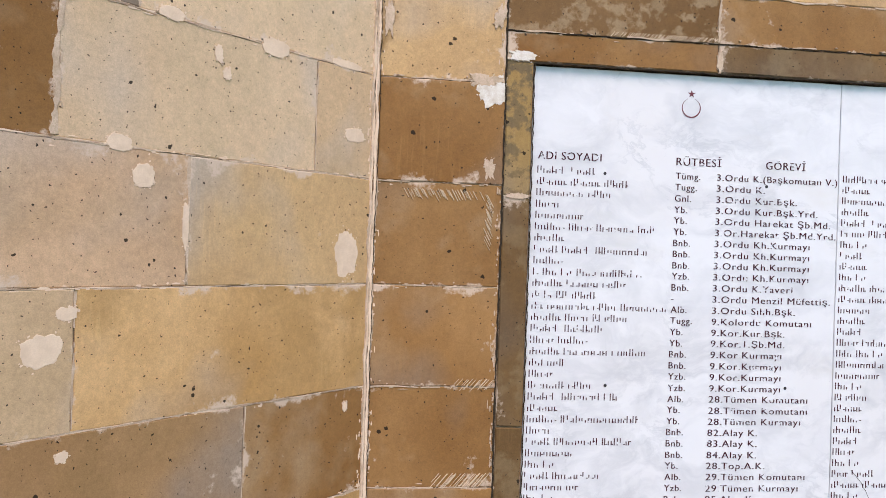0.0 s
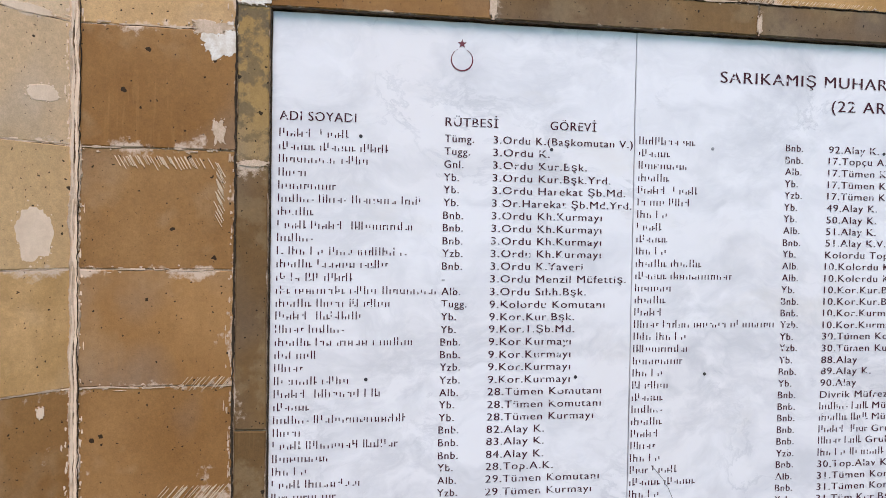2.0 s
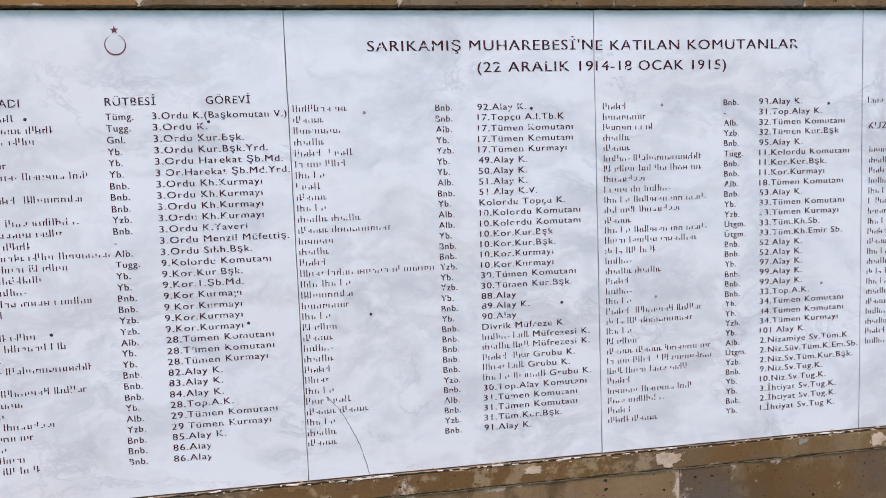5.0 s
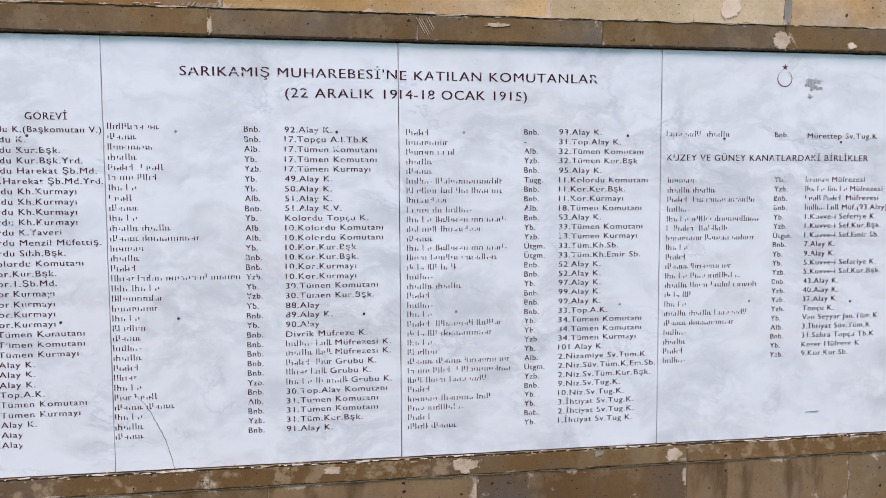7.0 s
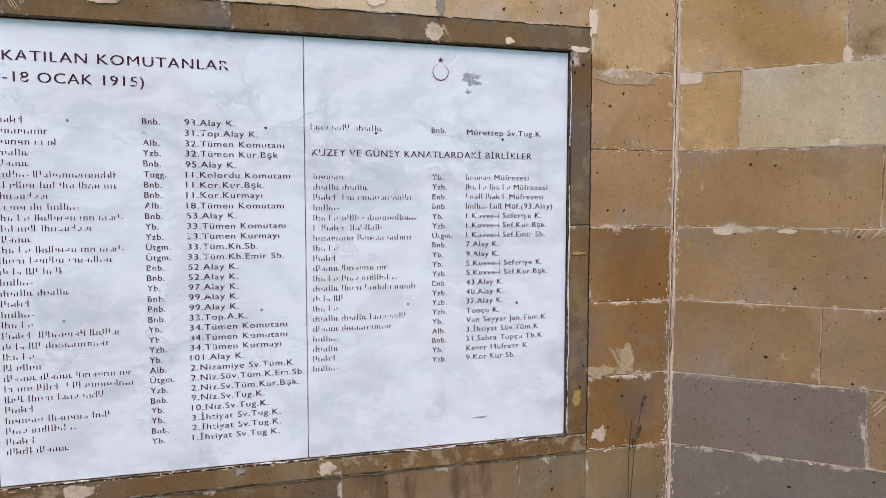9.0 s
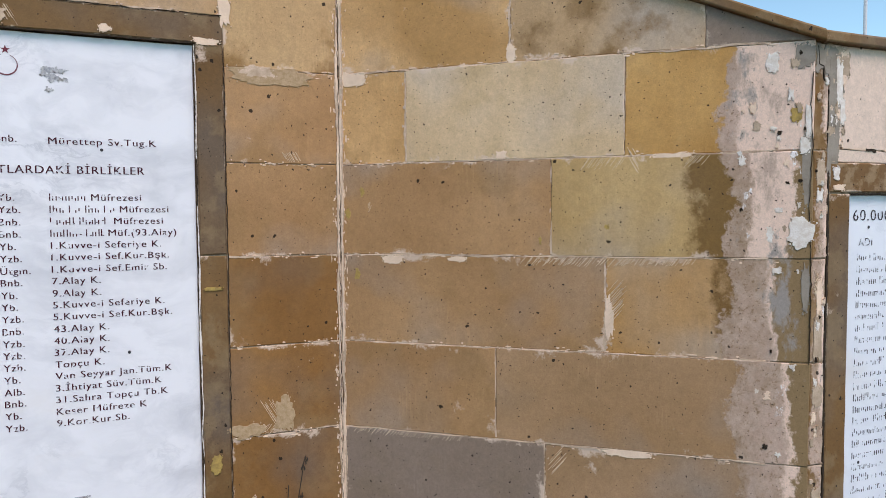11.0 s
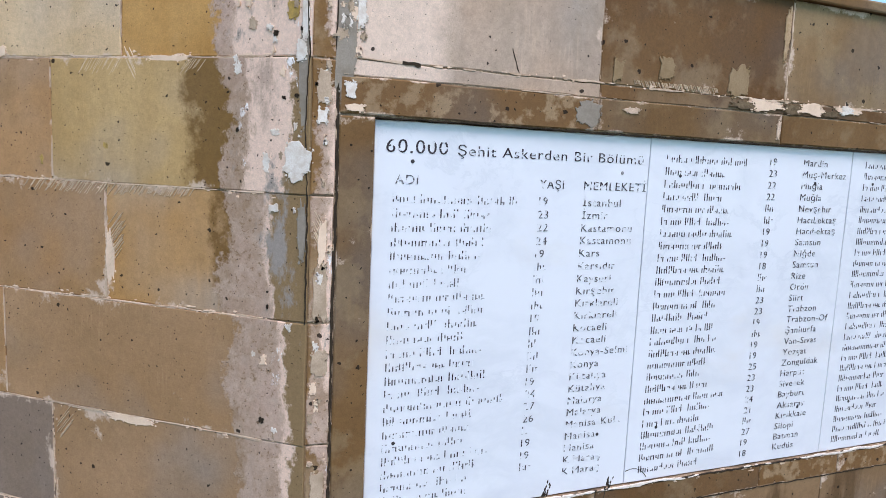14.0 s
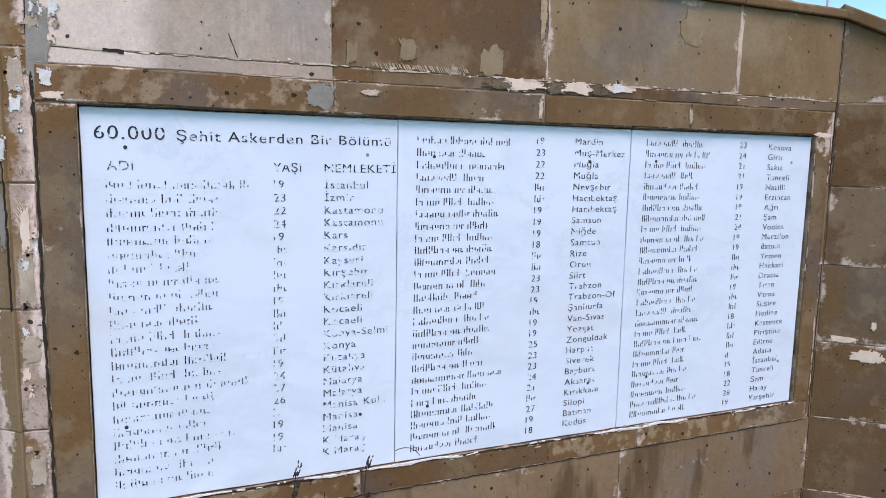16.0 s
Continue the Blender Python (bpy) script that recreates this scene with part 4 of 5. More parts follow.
rows(a3, "Bnb.|-|Alb.|Yzb.|Bnb.|Tugg.|Bnb.|Bnb.|Alb.|Bnb.|Yb.|Yzb.|Ütgm.|Ütgm.|Bnb.|Bnb.|Yb.|Bnb.|Bnb.|Bnb.|Yb.|Yb.|Yzb.|Yb.|Alb.|Ütgm.|Yzb.|Bnb.|Yb.|Yb.|Bnb.|Yb.",
     2.138, 1.774, 2.141, 0.833, CAP, INK_A, BAR_A, PITCH, N_A)
rows(a3, "93.Alay K.|31.Top.Alay K.|32.Tümen Komutanı|32.Tümen Kur.Bşk|95.Alay K.|11.Kolordu Komutanı|11.Kor.Kur.Bşk.|11.Kor.Kurmayı|18.Tümen Komutanı|53.Alay K.|33.Tümen Komutanı|33.Tümen Kurmayı|"
     "33.Tüm.Kh.Sb.|33.Tüm.Kh.Emir Sb.|52.Alay K.|52.Alay K.|97.Alay K.|99.Alay K.|99.Alay K.|33.Top.A.K.|34.Tümen Komutanı|34.Tümen Komutanı|34.Tümen Kurmayı|101.Alay K.|2.Nizamiye Sv.Tüm.K.|"
     "2.Niz.Süv.Tüm.K.Em.Sb.|2.Niz.Sv.Tüm.Kur.Bşk.|9.Niz.Sv.Tug.K.|10.Niz.Sv.Tug.K.|3.İhtiyat Sv.Tug.K.|2.İhtiyat Sv.Tug.K.|1.İhtiyat Sv.Tug.K.", 2.253, 1.774, 2.254, 0.834, CAP, INK_A, BAR_A, PITCH, N_D)
emblem(a4, 3.028, 1.965)
bars(a4, "8 5", 2.616, 1.772, CAP, PITCH, BAR_A)
write(a4, "Bnb.", 2.998, 1.772, CAP, INK_A, narrow=N_A)
write(a4, "Mürettep Sv.Tug.K", 3.116, 1.769, CAP, INK_A, width=0.257)
write(a4, "KUZEY VE GÜNEY KANATLARDAKİ BİRLİKLER", 2.619, 1.693, 0.0215, INK_A, width=0.722)
rows(a4, "#6|#5 5|#5 14|#5|#5 15|#1 5 7|#8 11|#5|#5|#5 9|#5 11|#5 4 11|#6|#5|#5 5 8|#5 10|#5|#5|#5|#5", 2.623, 1.620, 2.615, 1.019, CAP, INK_A, BAR_A, PITCH * 0.97)
rows(a4, "Yb.|Yzb.|Bnb.|Bnb.|Yb.|Yzb.|Ütgm.|Bnb.|Yb.|Yb.|Yzb.|Bnb.|Yzb.|Yzb.|Yzb.|Yb.|Alb.|Bnb.|Yb.|Yzb.", 3.000, 1.622, 2.999, 1.027, CAP, INK_A, BAR_A, PITCH, N_A)
rows(a4, "#6#Müfrezesi|#5 5#Müfrezesi|#4 5#Müfrezesi|#5 3#Müf.(93.Alay)|1.Kuvve-i Seferiye K.|1.Kuvve-i Sef.Kur.Bşk.|1.Kuvve-i Sef.Emir Sb.|7.Alay K.|9.Alay K.|5.Kuvve-i Seferiye K.|5.Kuvve-i Sef.Kur.Bşk.|"
     "43.Alay K.|40.Alay K.|37.Alay K.|Topçu K.|Van Seyyar Jan.Tüm.K|3.İhtiyat Süv.Tüm.K|31.Sahra Topçu Tb.K|Keser Müfreze K|9.Kor.Kur.Sb.", 3.114, 1.623, 3.115, 1.028, CAP, INK_A, BAR_A, PITCH * 0.9, 1.1)
# low wall
write(c1, "60.000", 5.026, 1.556, 0.030, INK_C, width=0.137)
write(c1, "Şehit Askerden Bir Bölümü", 5.187, 1.556, 0.0235, INK_C, width=0.487)
write(c1, "ADI", 5.048, 1.491, 0.021, INK_W, width=0.05)
write(c1, "YAŞI", 5.394, 1.491, 0.021, INK_C, width=0.062)
write(c1, "MEMLEKETİ", 5.512, 1.491, 0.021, INK_C, width=0.176)
CC, PC = 0.0192, 0.0156
rows(c1, "#12 7|#10 4|#5 4 5|#9 5|#8 5|#7 4|#6 4|#9 5|#10 4|#8 5|#7 4|#9 5|#9 4|#9 7|#9 5|#12 6|#9 4|#8 5|#8 4|#9 7|#10 4|#8 5|#9 4", 5.044, 1.451, 5.038, 0.779, CC, INK_W, BAR_W, PC)
rows(c1, "19|23|22|24|19|#2|#2|#2|#2|19|#2|#2|#2|#2|19|24|27|26|#1|19|19|#2", 5.394, 1.453, 5.385, 0.814, CC, INK_W, BAR_W, PC, 1.05)
rows(c1, "İstanbul|İzmir|Kastamonu|Kastamonu|Kars|Karsıdır|Kayseri|Kırşehir|Kırklareli|Kırklareli|Kocaeli|Kocaeli|Konya-Selmi|Konya|Kütahya|Kütahya|Malatya|Malatya|Manisa-Kula|Manisa|Manisa|K.Maraş|K.Maraş",
     5.512, 1.453, 5.506, 0.788, CC, INK_W, BAR_W, PC, 1.12)
rows(c2, "#11 6|#7 5|#9 7|#8 4|#9 5|#9 5|#10 5|#9 4|#9 5|#9 5|#9 5|#9 6|#10 3|#7 5|#7 6|#9 5|#9 5|#8 4|#8 3|#9 4|#10 7|#9 5|#7 5|#9 7|#10 5|#10 6|#8 5", 5.745, 1.565, 5.737, 0.762, CC, INK_C, BAR_C, PC * 0.96)
rows(c2, "19|23|22|22|#2|#2|19|19|19|18|#2|#2|23|23|19|#2|19|19|25|23|23|24|21|#2|27|19|18", 6.084, 1.572, 6.080, 0.765, CC, INK_C, BAR_C, PC, 1.05)
rows(c2, "Mardin|Muş-Merkez|Muğla|Muğla|Nevşehir|Hacıbektaş|Hacıbektaş|Samsun|Niğde|Samsun|Rize|Ordu|Siirt|Trabzon|Trabzon-Of|Şanlıurfa|Van-Sivas|Yozgat|Zonguldak|Harput|Siverek|Bayburt|Aksaray|Kırıkkale|Silopi|Batman|Kudüs",
     6.205, 1.574, 6.202, 0.769, CC, INK_C, BAR_C, PC, 1.12)
rows(c3, "#8 5|#9 6|#9 5|#8 3|#8 5|#8 5|#9 5|#9 6|#9 5|#10 5|#9 5|#9 3|#9 5|#9 5|#9 4|#9 5|#8 5|#10 5|#9 3|#9 7|#9 3|#9 3|#8 5|#8 3|#8 5|#11 5|#9 4", 6.445, 1.577, 6.438, 0.765, CC, INK_C, BAR_C, PC * 0.98)
rows(c3, "23|24|21|21|19|19|19|21|24|19|19|#2|#2|#2|19|#2|#2|18|#2|#2|#2|#1|19|18|22|28|19", 6.796, 1.578, 6.801, 0.760, CC, INK_C, BAR_C, PC, 1.05)
rows(c3, "Kosova|Girit|Sakız|Tunceli|Nazilli|Erzincan|Ağrı|Şam|Vodina|Merzifon|Batum|Yemen|Hakkari|Drama|Tiran|Varna|Suşire|Medine|Kastence|Piriştine|Edirne|Adana|İstanbul|Tunceli|Şam|Hatay|Kırşehir",
     6.915, 1.576, 6.915, 0.762, CC, INK_C, BAR_C, PC, 1.12)

# lettering: each string becomes one flat painted mesh
scratch = {}
for t in texts:
    if t[1] not in scratch:
        cu = bpy.data.curves.new("lettering", "FONT")
        cu.body, cu.size, cu.resolution_u, cu.space_character = t[1], 1.0, 3, 1.12
        cu.offset = -0.010
        scratch[t[1]] = new("lettering", cu)
bpy.context.view_layer.update()
graph = bpy.context.evaluated_depsgraph_get()
shapes = {}
for string, ob in scratch.items():
    me = bpy.data.meshes.new_from_object(ob.evaluated_get(graph))
    co = np.zeros(len(me.vertices) * 3)
    me.vertices.foreach_get("co", co)
    shapes[string] = (co.reshape(-1, 3), [tuple(p.vertices) for p in me.polygons])
    bpy.data.meshes.remove(me)
for ob in scratch.values():
    cu = ob.data
    bpy.data.objects.remove(ob)
    bpy.data.curves.remove(cu)
shared = {}
for parent, string, x, z, cap, width, narrow, paint in texts:
    co, faces = shapes[string]
    k = cap / 0.729
    edge = min(b for b in XA + XC if b > x + 0.02) - 0.006
    if not width and x + (co[:, 0].max() - co[:, 0].min()) * k * narrow > edge:
        width = edge - x      # long lines are cut narrower
    key = (string, cap, width, narrow, paint.name)
    if key not in shared:
        kx = width / (co[:, 0].max() - co[:, 0].min()) if width else k * narrow
        verts = [((a - co[:, 0].min()) * kx, 0.0, b * k) for a, b, _ in co]
        # a second, shifted stroke gives the uprights their width
        n, wide = len(verts), cap * (0.06 if paint is INK_A else 0.035)
        verts = verts + [(a + wide, -0.00015, b) for a, _, b in verts]
        faces = faces + [tuple(i + n for i in q) for q in faces]
        shared[key] = mesh_from("inscription", verts, faces, paint)
    child("inscription", shared[key], parent, (x, FRONT - 0.0007, z))

for ob, x, z, m in ((a1, 0.221, 1.21, PIN), (a1, 0.729, 1.209, PIN), (a2, 1.065, 1.212, PIN), (a2, 1.624, 1.212, PIN), (a3, 1.917, 1.212, PIN_GREY), (a3, 2.462, 1.222, PIN_GREY), (a4, 2.919, 1.222, PIN_GREY),
                    (a4, 3.293, 1.212, PIN), (a1, 0.202, 1.775, PIN), (a1, 0.658, 1.759, PIN), (a2, 1.073, 1.775, PIN_GREY), (a2, 1.548, 1.777, PIN), (a3, 1.944, 1.779, PIN_GREY), (a3, 2.483, 1.773, PIN), (a4, 2.818, 1.766, PIN),
                    (a4, 3.24, 1.757, PIN), (c1, 5.085, 1.539, PIN), (c1, 5.601, 0.883, PIN), (c3, 6.492, 0.887, PIN), (c2, 6.255, 1.529, PIN), (c1, 5.065, 0.921, PIN), (c1, 5.617, 1.534, PIN_GREY), (c2, 5.791, 1.533, PIN),
                    (c2, 5.783, 0.882, PIN), (c2, 6.283, 0.89, PIN), (c3, 6.482, 1.533, PIN), (c3, 7.017, 1.538, PIN_GREY), (c3, 7.03, 0.884, PIN_GREY)):
    dowel(ob, x, z, m)
crack(a2, [(0.93, 0.985), (0.962, 0.95), (0.985, 0.905), (1.012, 0.85), (1.03, 0.79), (1.041, 0.747)], 0.0014, lift=-FRONT + 0.0006)
crack(c2, [(5.697, 0.772), (5.72, 0.778), (5.745, 0.77), (5.765, 0.748)], 0.002, lift=-FRONT + 0.0006)
GREY_STAIN = plaster_material("marble_stain", (0.33, 0.35, 0.40), (0.66, 0.66, 0.67), 45.0, 0.5)
spots = random.Random(12)
for i in range(15):
    x, z = spots.gauss(3.128, 0.013), spots.gauss(1.94, 0.024)
    blob(a4, x, z, spots.uniform(0.008, 0.024), spots.uniform(0.005, 0.012), GREY_STAIN, "stain", 0.7, thick=0.0005, lift=-FRONT, seed=800 + i)
blob(a4, 3.166, 0.83, 0.035, 0.006, GREY_STAIN, "stain", 0.5, thick=0.0005, lift=-FRONT)

# ---- pointing, filler, chisel marks and damage ----
for wall, cuts in ((wall_left, (-0.95, 0.0)), (wall_return, (0.0, LEN_B - 0.1))):
    for i in range(2, 10):
        if wall is wall_return and i > 8:
            continue
        smear(wall, cuts[0], cuts[1], Z[i], 0.0085, cover=0.56, seed=i)
        smear(wall, cuts[0], cuts[1], Z[i], 0.004, FILLER, cover=0.75, seed=90 + i)
for i in range(2, 9):
    smear(wall_main, -0.41, -0.08, Z[i], 0.008, cover=0.5, seed=i)
    smear(wall_main, 3.555, 3.875, Z[i], 0.009, cover=0.45, seed=40 + i)
    smear(wall_end, 0.0, 0.9, min(Z[i], 1.73), 0.009, cover=0.45, seed=70 + i) if i < 8 else None
for wall, s, z0, z1, w, c in ((wall_left, -0.18, 1.735, 1.99, 0.006, 0.7), (wall_left, -0.742, 1.735, 1.99, 0.02, 0.9), (wall_left, -0.491, 1.47, 1.725, 0.009, 0.7), (wall_left, -0.70, 1.21, 1.458, 0.008, 0.6),
                              (wall_left, -0.347, 0.95, 1.2, 0.008, 0.7), (wall_left, -0.604, 2.0, 2.26, 0.014, 0.7), (wall_return, 0.21, 1.735, 1.99, 0.009, 0.8), (wall_return, 0.823, 1.735, 1.99, 0.006, 0.6),
                              (wall_return, 0.517, 2.0, 2.26, 0.012, 0.7), (wall_return, 0.63, 1.47, 1.72, 0.009, 0.6), (wall_return, 0.776, 1.21, 1.46, 0.011, 0.7), (wall_return, 0.474, 0.95, 1.2, 0.008, 0.6),
                              (wall_return, 0.612, 0.69, 0.94, 0.009, 0.7), (wall_low, 5.527, 1.74, 1.985, 0.006, 0.6), (wall_low, 6.10, 1.74, 1.985, 0.012, 0.7), (wall_low, 6.755, 1.74, 1.985, 0.016, 0.8),
                              (wall_low, 7.173, 0.70, 1.70, 0.014, 0.45), (wall_main, 0.505, 2.14, 2.26, 0.012, 0.8), (wall_main, 2.22, 2.14, 2.26, 0.012, 0.7), (wall_main, 3.02, 2.14, 2.26, 0.016, 0.9)):
    smear(wall, z0, z1, s, w, upright=True, cover=c, seed=5)
for i in range(2, 9):
    crumbs(wall_left, -0.95, 0.0, Z[i], FILLER, 34, seed=i)
    crumbs(wall_return, 0.0, 1.2, Z[i], FILLER, 30, seed=20 + i)
    crumbs(wall_main, -0.41, -0.08, Z[i], MORTAR, 30, seed=40 + i)
    crumbs(wall_main, 3.56, 3.87, Z[i], FILLER, 34, seed=60 + i)
for wall, s, z0, z1 in ((wall_left, -0.742, 1.735, 1.99), (wall_left, -0.491, 1.47, 1.725), (wall_return, 0.21, 1.735, 1.99), (wall_return, 0.517, 2.0, 2.26), (wall_return, 0.776, 1.21, 1.46),
                        (wall_return, 0.612, 0.69, 0.94), (wall_main, 0.505, 2.06, 2.26), (wall_main, 3.02, 2.06, 2.26), (wall_main, -0.085, 0.9, 2.25), (wall_low, 6.755, 1.74, 1.98), (wall_low, 4.912, 0.75, 1.73)):
    crumbs(wall, z0, z1, s, MORTAR, 40, upright=True, seed=9)
for wall, s in ((wall_main, -0.402), (wall_left, -0.012), (wall_main, 3.866), (wall_return, 0.014)):
    crumbs(wall, 0.2, 2.5, s, FILLER, 45, upright=True, seed=12)
crumbs(wall_main, 0.0, 3.5, 2.137, MORTAR, 12, seed=81, lift=0.002)
crumbs(wall_main, 0.0, 3.5, 0.742, MORTAR, 16, seed=82, lift=P)
crumbs(wall_low, 5.0, 7.15, 1.737, FILLER, 18, seed=83)
crumbs(wall_low, 5.0, 7.15, 0.736, MORTAR, 16, seed=84, lift=P)
# corner joints: broad uneven pointing with an open crack
for wall, s, w in ((wall_main, -0.408, 0.013), (wall_left, -0.005, 0.010), (wall_main, 3.874, 0.010), (wall_return, 0.006, 0.011)):
    smear(wall, 0.1, 2.5, s, w, upright=True, cover=1.0, seed=11, thick=0.004)
    smear(wall, 0.1, 2.5, s, w * 0.8, FILLER, upright=True, cover=0.75, seed=29, thick=0.0052)
crack(wall_main, [(-0.404, 0.1), (-0.402, 0.9), (-0.406, 1.5), (-0.401, 1.9), (-0.405, 2.5)], 0.002, lift=0.006, seed=8)
crack(wall_main, [(3.876, 0.1), (3.873, 1.0), (3.877, 1.7), (3.874, 2.5)], 0.0018, lift=0.006, seed=9)
crack(wall_low, [(7.181, 0.3), (7.179, 1.0), (7.182, 1.99)], 0.004, lift=0.001, seed=19)
# dark open seams beside the frames
crack(wall_main, [(-0.0765, 0.68), (-0.078, 1.2), (-0.0755, 1.7), (-0.077, 2.26)], 0.0055, lift=0.002, seed=12)
crack(wall_main, [(3.553, 0.70), (3.5545, 1.4), (3.553, 2.05)], 0.003, lift=0.002, seed=13)
crack(wall_main, [(-0.075, 2.136), (0.9, 2.135), (1.9, 2.136)], 0.003, lift=0.0034, seed=14)
crack(wall_main, [(1.9, 2.136), (2.8, 2.135), (3.55, 2.136)], 0.002, lift=0.0034, seed=15)
# the shadow line under the frame's top stones, painted as a dark strip
crack(wall_main, [(0.0, 2.0555), (1.7, 2.055), (3.47, 2.0555)], 0.005, lift=0.0022, seed=16)
crack(wall_low, [(5.0, 1.6245), (6.0, 1.624), (7.1, 1.6245)], 0.004, lift=0.0022, seed=17)
crack(wall_main, [(0.0, 0.7425), (0.9, 0.743), (1.8, 0.7425), (2.7, 0.743), (3.476, 0.7425)], 0.0045, lift=0.0026, seed=44)
crack(wall_low, [(5.0, 0.7365), (5.9, 0.737), (7.1, 0.7365)], 0.0045, lift=0.0026, seed=45)
crack(wall_main, [(3.476, 0.744), (3.4765, 1.3), (3.476, 2.05)], 0.003, lift=0.0026, seed=46)
crack(wall_main, [(-0.0005, 0.75), (0.0, 1.4), (-0.0005, 2.05)], 0.0028, lift=0.0026, seed=47)
crack(wall_main, [(-0.07, 0.6795), (1.2, 0.680), (2.4, 0.6795), (3.55, 0.680)], 0.003, lift=0.0026, seed=48)
crack(wall_low, [(4.93, 0.6715), (6.0, 0.672), (7.16, 0.6715)], 0.003, lift=0.0026, seed=49)
smear(wall_main, 0.0, 3.47, 0.7445, 0.009, WHITE, cover=0.45, seed=3, lift=P, thick=0.002)
smear(wall_main, 0.75, 2.05, 3.4765, 0.006, WHITE, upright=True, cover=0.75, seed=4, lift=P)
smear(wall_low, 5.0, 7.1, 0.7385, 0.009, WHITE, cover=0.55, seed=6, lift=P, thick=0.002)
smear(wall_low, 0.74, 1.62, 7.1035, 0.006, MORTAR, upright=True, cover=0.35, seed=7, lift=P)
smear(wall_low, 4.93, 7.18, 1.737, 0.010, cover=0.5, seed=22)
smear(wall_low, 4.93, 7.16, 1.704, 0.006, cover=0.4, seed=23, lift=0.002)
smear(wall_main, -0.07, 3.55, 2.137, 0.009, cover=0.4, seed=24, lift=0.003)
smear(wall_main, -0.07, 3.55, 2.265, 0.012, cover=0.5, seed=25)
smear(wall_main, 0.0, 3.55, 0.679, 0.007, MORTAR_DARK, cover=0.7, seed=26, lift=0.003)

for s, z, w, h in ((-0.584, 1.678, 0.04, 0.052), (-0.631, 1.736, 0.048, 0.03), (-0.062, 1.834, 0.059, 0.034), (-0.078, 1.538, 0.068, 0.11), (-0.751, 1.356, 0.062, 0.06), (-0.712, 1.419, 0.036, 0.025),
                   (-0.539, 2.005, 0.05, 0.026), (-0.297, 1.996, 0.074, 0.038), (-0.093, 2.003, 0.09, 0.02), (-0.436, 1.949, 0.018, 0.038), (-0.416, 1.912, 0.017, 0.026), (-0.065, 1.161, 0.016, 0.023),
                   (-0.497, 1.586, 0.014, 0.09), (-0.714, 1.162, 0.021, 0.02), (-0.77, 1.985, 0.10, 0.02)):
    blob(wall_left, s, z, w, h, FILLER, rough=0.22)
for s, z, w, h, m, r in ((-0.116, 1.976, 0.066, 0.078, WHITE, 0.5), (-0.097, 2.169, 0.03, 0.06, MORTAR, 0.6), (-0.114, 1.77, 0.024, 0.05, MORTAR, 0.6), (-0.384, 2.15, 0.02, 0.087, MORTAR, 0.5), (-0.13, 2.0, 0.1, 0.03, MORTAR, 0.6),
                         (2.826, 2.19, 0.06, 0.07, FILLER, 0.45), (3.025, 2.202, 0.03, 0.1, CEMENT, 0.3), (3.694, 1.976, 0.2, 0.05, THIN, 0.45), (3.70, 1.003, 0.05, 0.10, THIN, 0.5), (3.593, 0.956, 0.09, 0.04, THIN, 0.5),
                         (3.555, 2.152, 0.03, 0.088, FILLER, 0.5), (3.64, 1.99, 0.08, 0.03, MORTAR, 0.6), (3.60, 0.74, 0.05, 0.05, MORTAR, 0.6)):
    blob(wall_main, s, z, w, h, m, rough=r)
for s, z, w, h, m in ((-0.037, 2.07, 0.066, 0.026, WHITE), (3.008, 2.09, 0.055, 0.05, MORTAR), (0.505, 2.09, 0.016, 0.05, MORTAR), (1.181, 2.085, 0.012, 0.045, MORTAR), (1.522, 0.72, 0.05, 0.022, MORTAR), (1.937, 0.712, 0.07, 0.04, MORTAR),
                      (2.655, 0.714, 0.05, 0.042, MORTAR), (2.392, 0.728, 0.036, 0.016, CEMENT), (3.512, 0.874, 0.028, 0.05, OCHRE), (3.507, 2.06, 0.07, 0.02, FILLER), (3.257, 2.074, 0.03, 0.02, FILLER), (3.515, 1.376, 0.05, 0.009, OCHRE),
                      (-0.037, 1.703, 0.06, 0.014, MORTAR), (2.05, 2.11, 0.06, 0.012, MORTAR)):
    blob(wall_main, s, z, w, h, m, rough=0.45, lift=P)
for s, z, w, h in ((0.493, 1.743, 0.028, 0.022), (0.324, 1.174, 0.022, 0.036), (0.399, 1.986, 0.065, 0.031), (0.226, 1.744, 0.022, 0.03), (0.521, 2.022, 0.024, 0.05), (0.044, 1.979, 0.083, 0.042), (0.696, 1.706, 0.018, 0.036),
                   (0.859, 1.694, 0.016, 0.054), (0.785, 1.293, 0.02, 0.105), (0.172, 1.451, 0.07, 0.024), (0.362, 1.453, 0.049, 0.014), (0.833, 0.934, 0.113, 0.02), (0.726, 1.738, 0.087, 0.014), (0.941, 1.728, 0.10, 0.012)):
    blob(wall_return, s, z, w, h, FILLER, rough=0.4)
for s, z, w, h in ((0.071, 1.646, 0.010, 0.025), (0.024, 1.585, 0.014, 0.028), (0.053, 1.408, 0.015, 0.034), (0.778, 1.544, 0.011, 0.011), (0.6, 1.506, 0.006, 0.022)):
    blob(wall_return, s, z, w, h, OCHRE, "lichen_spot", 0.5)
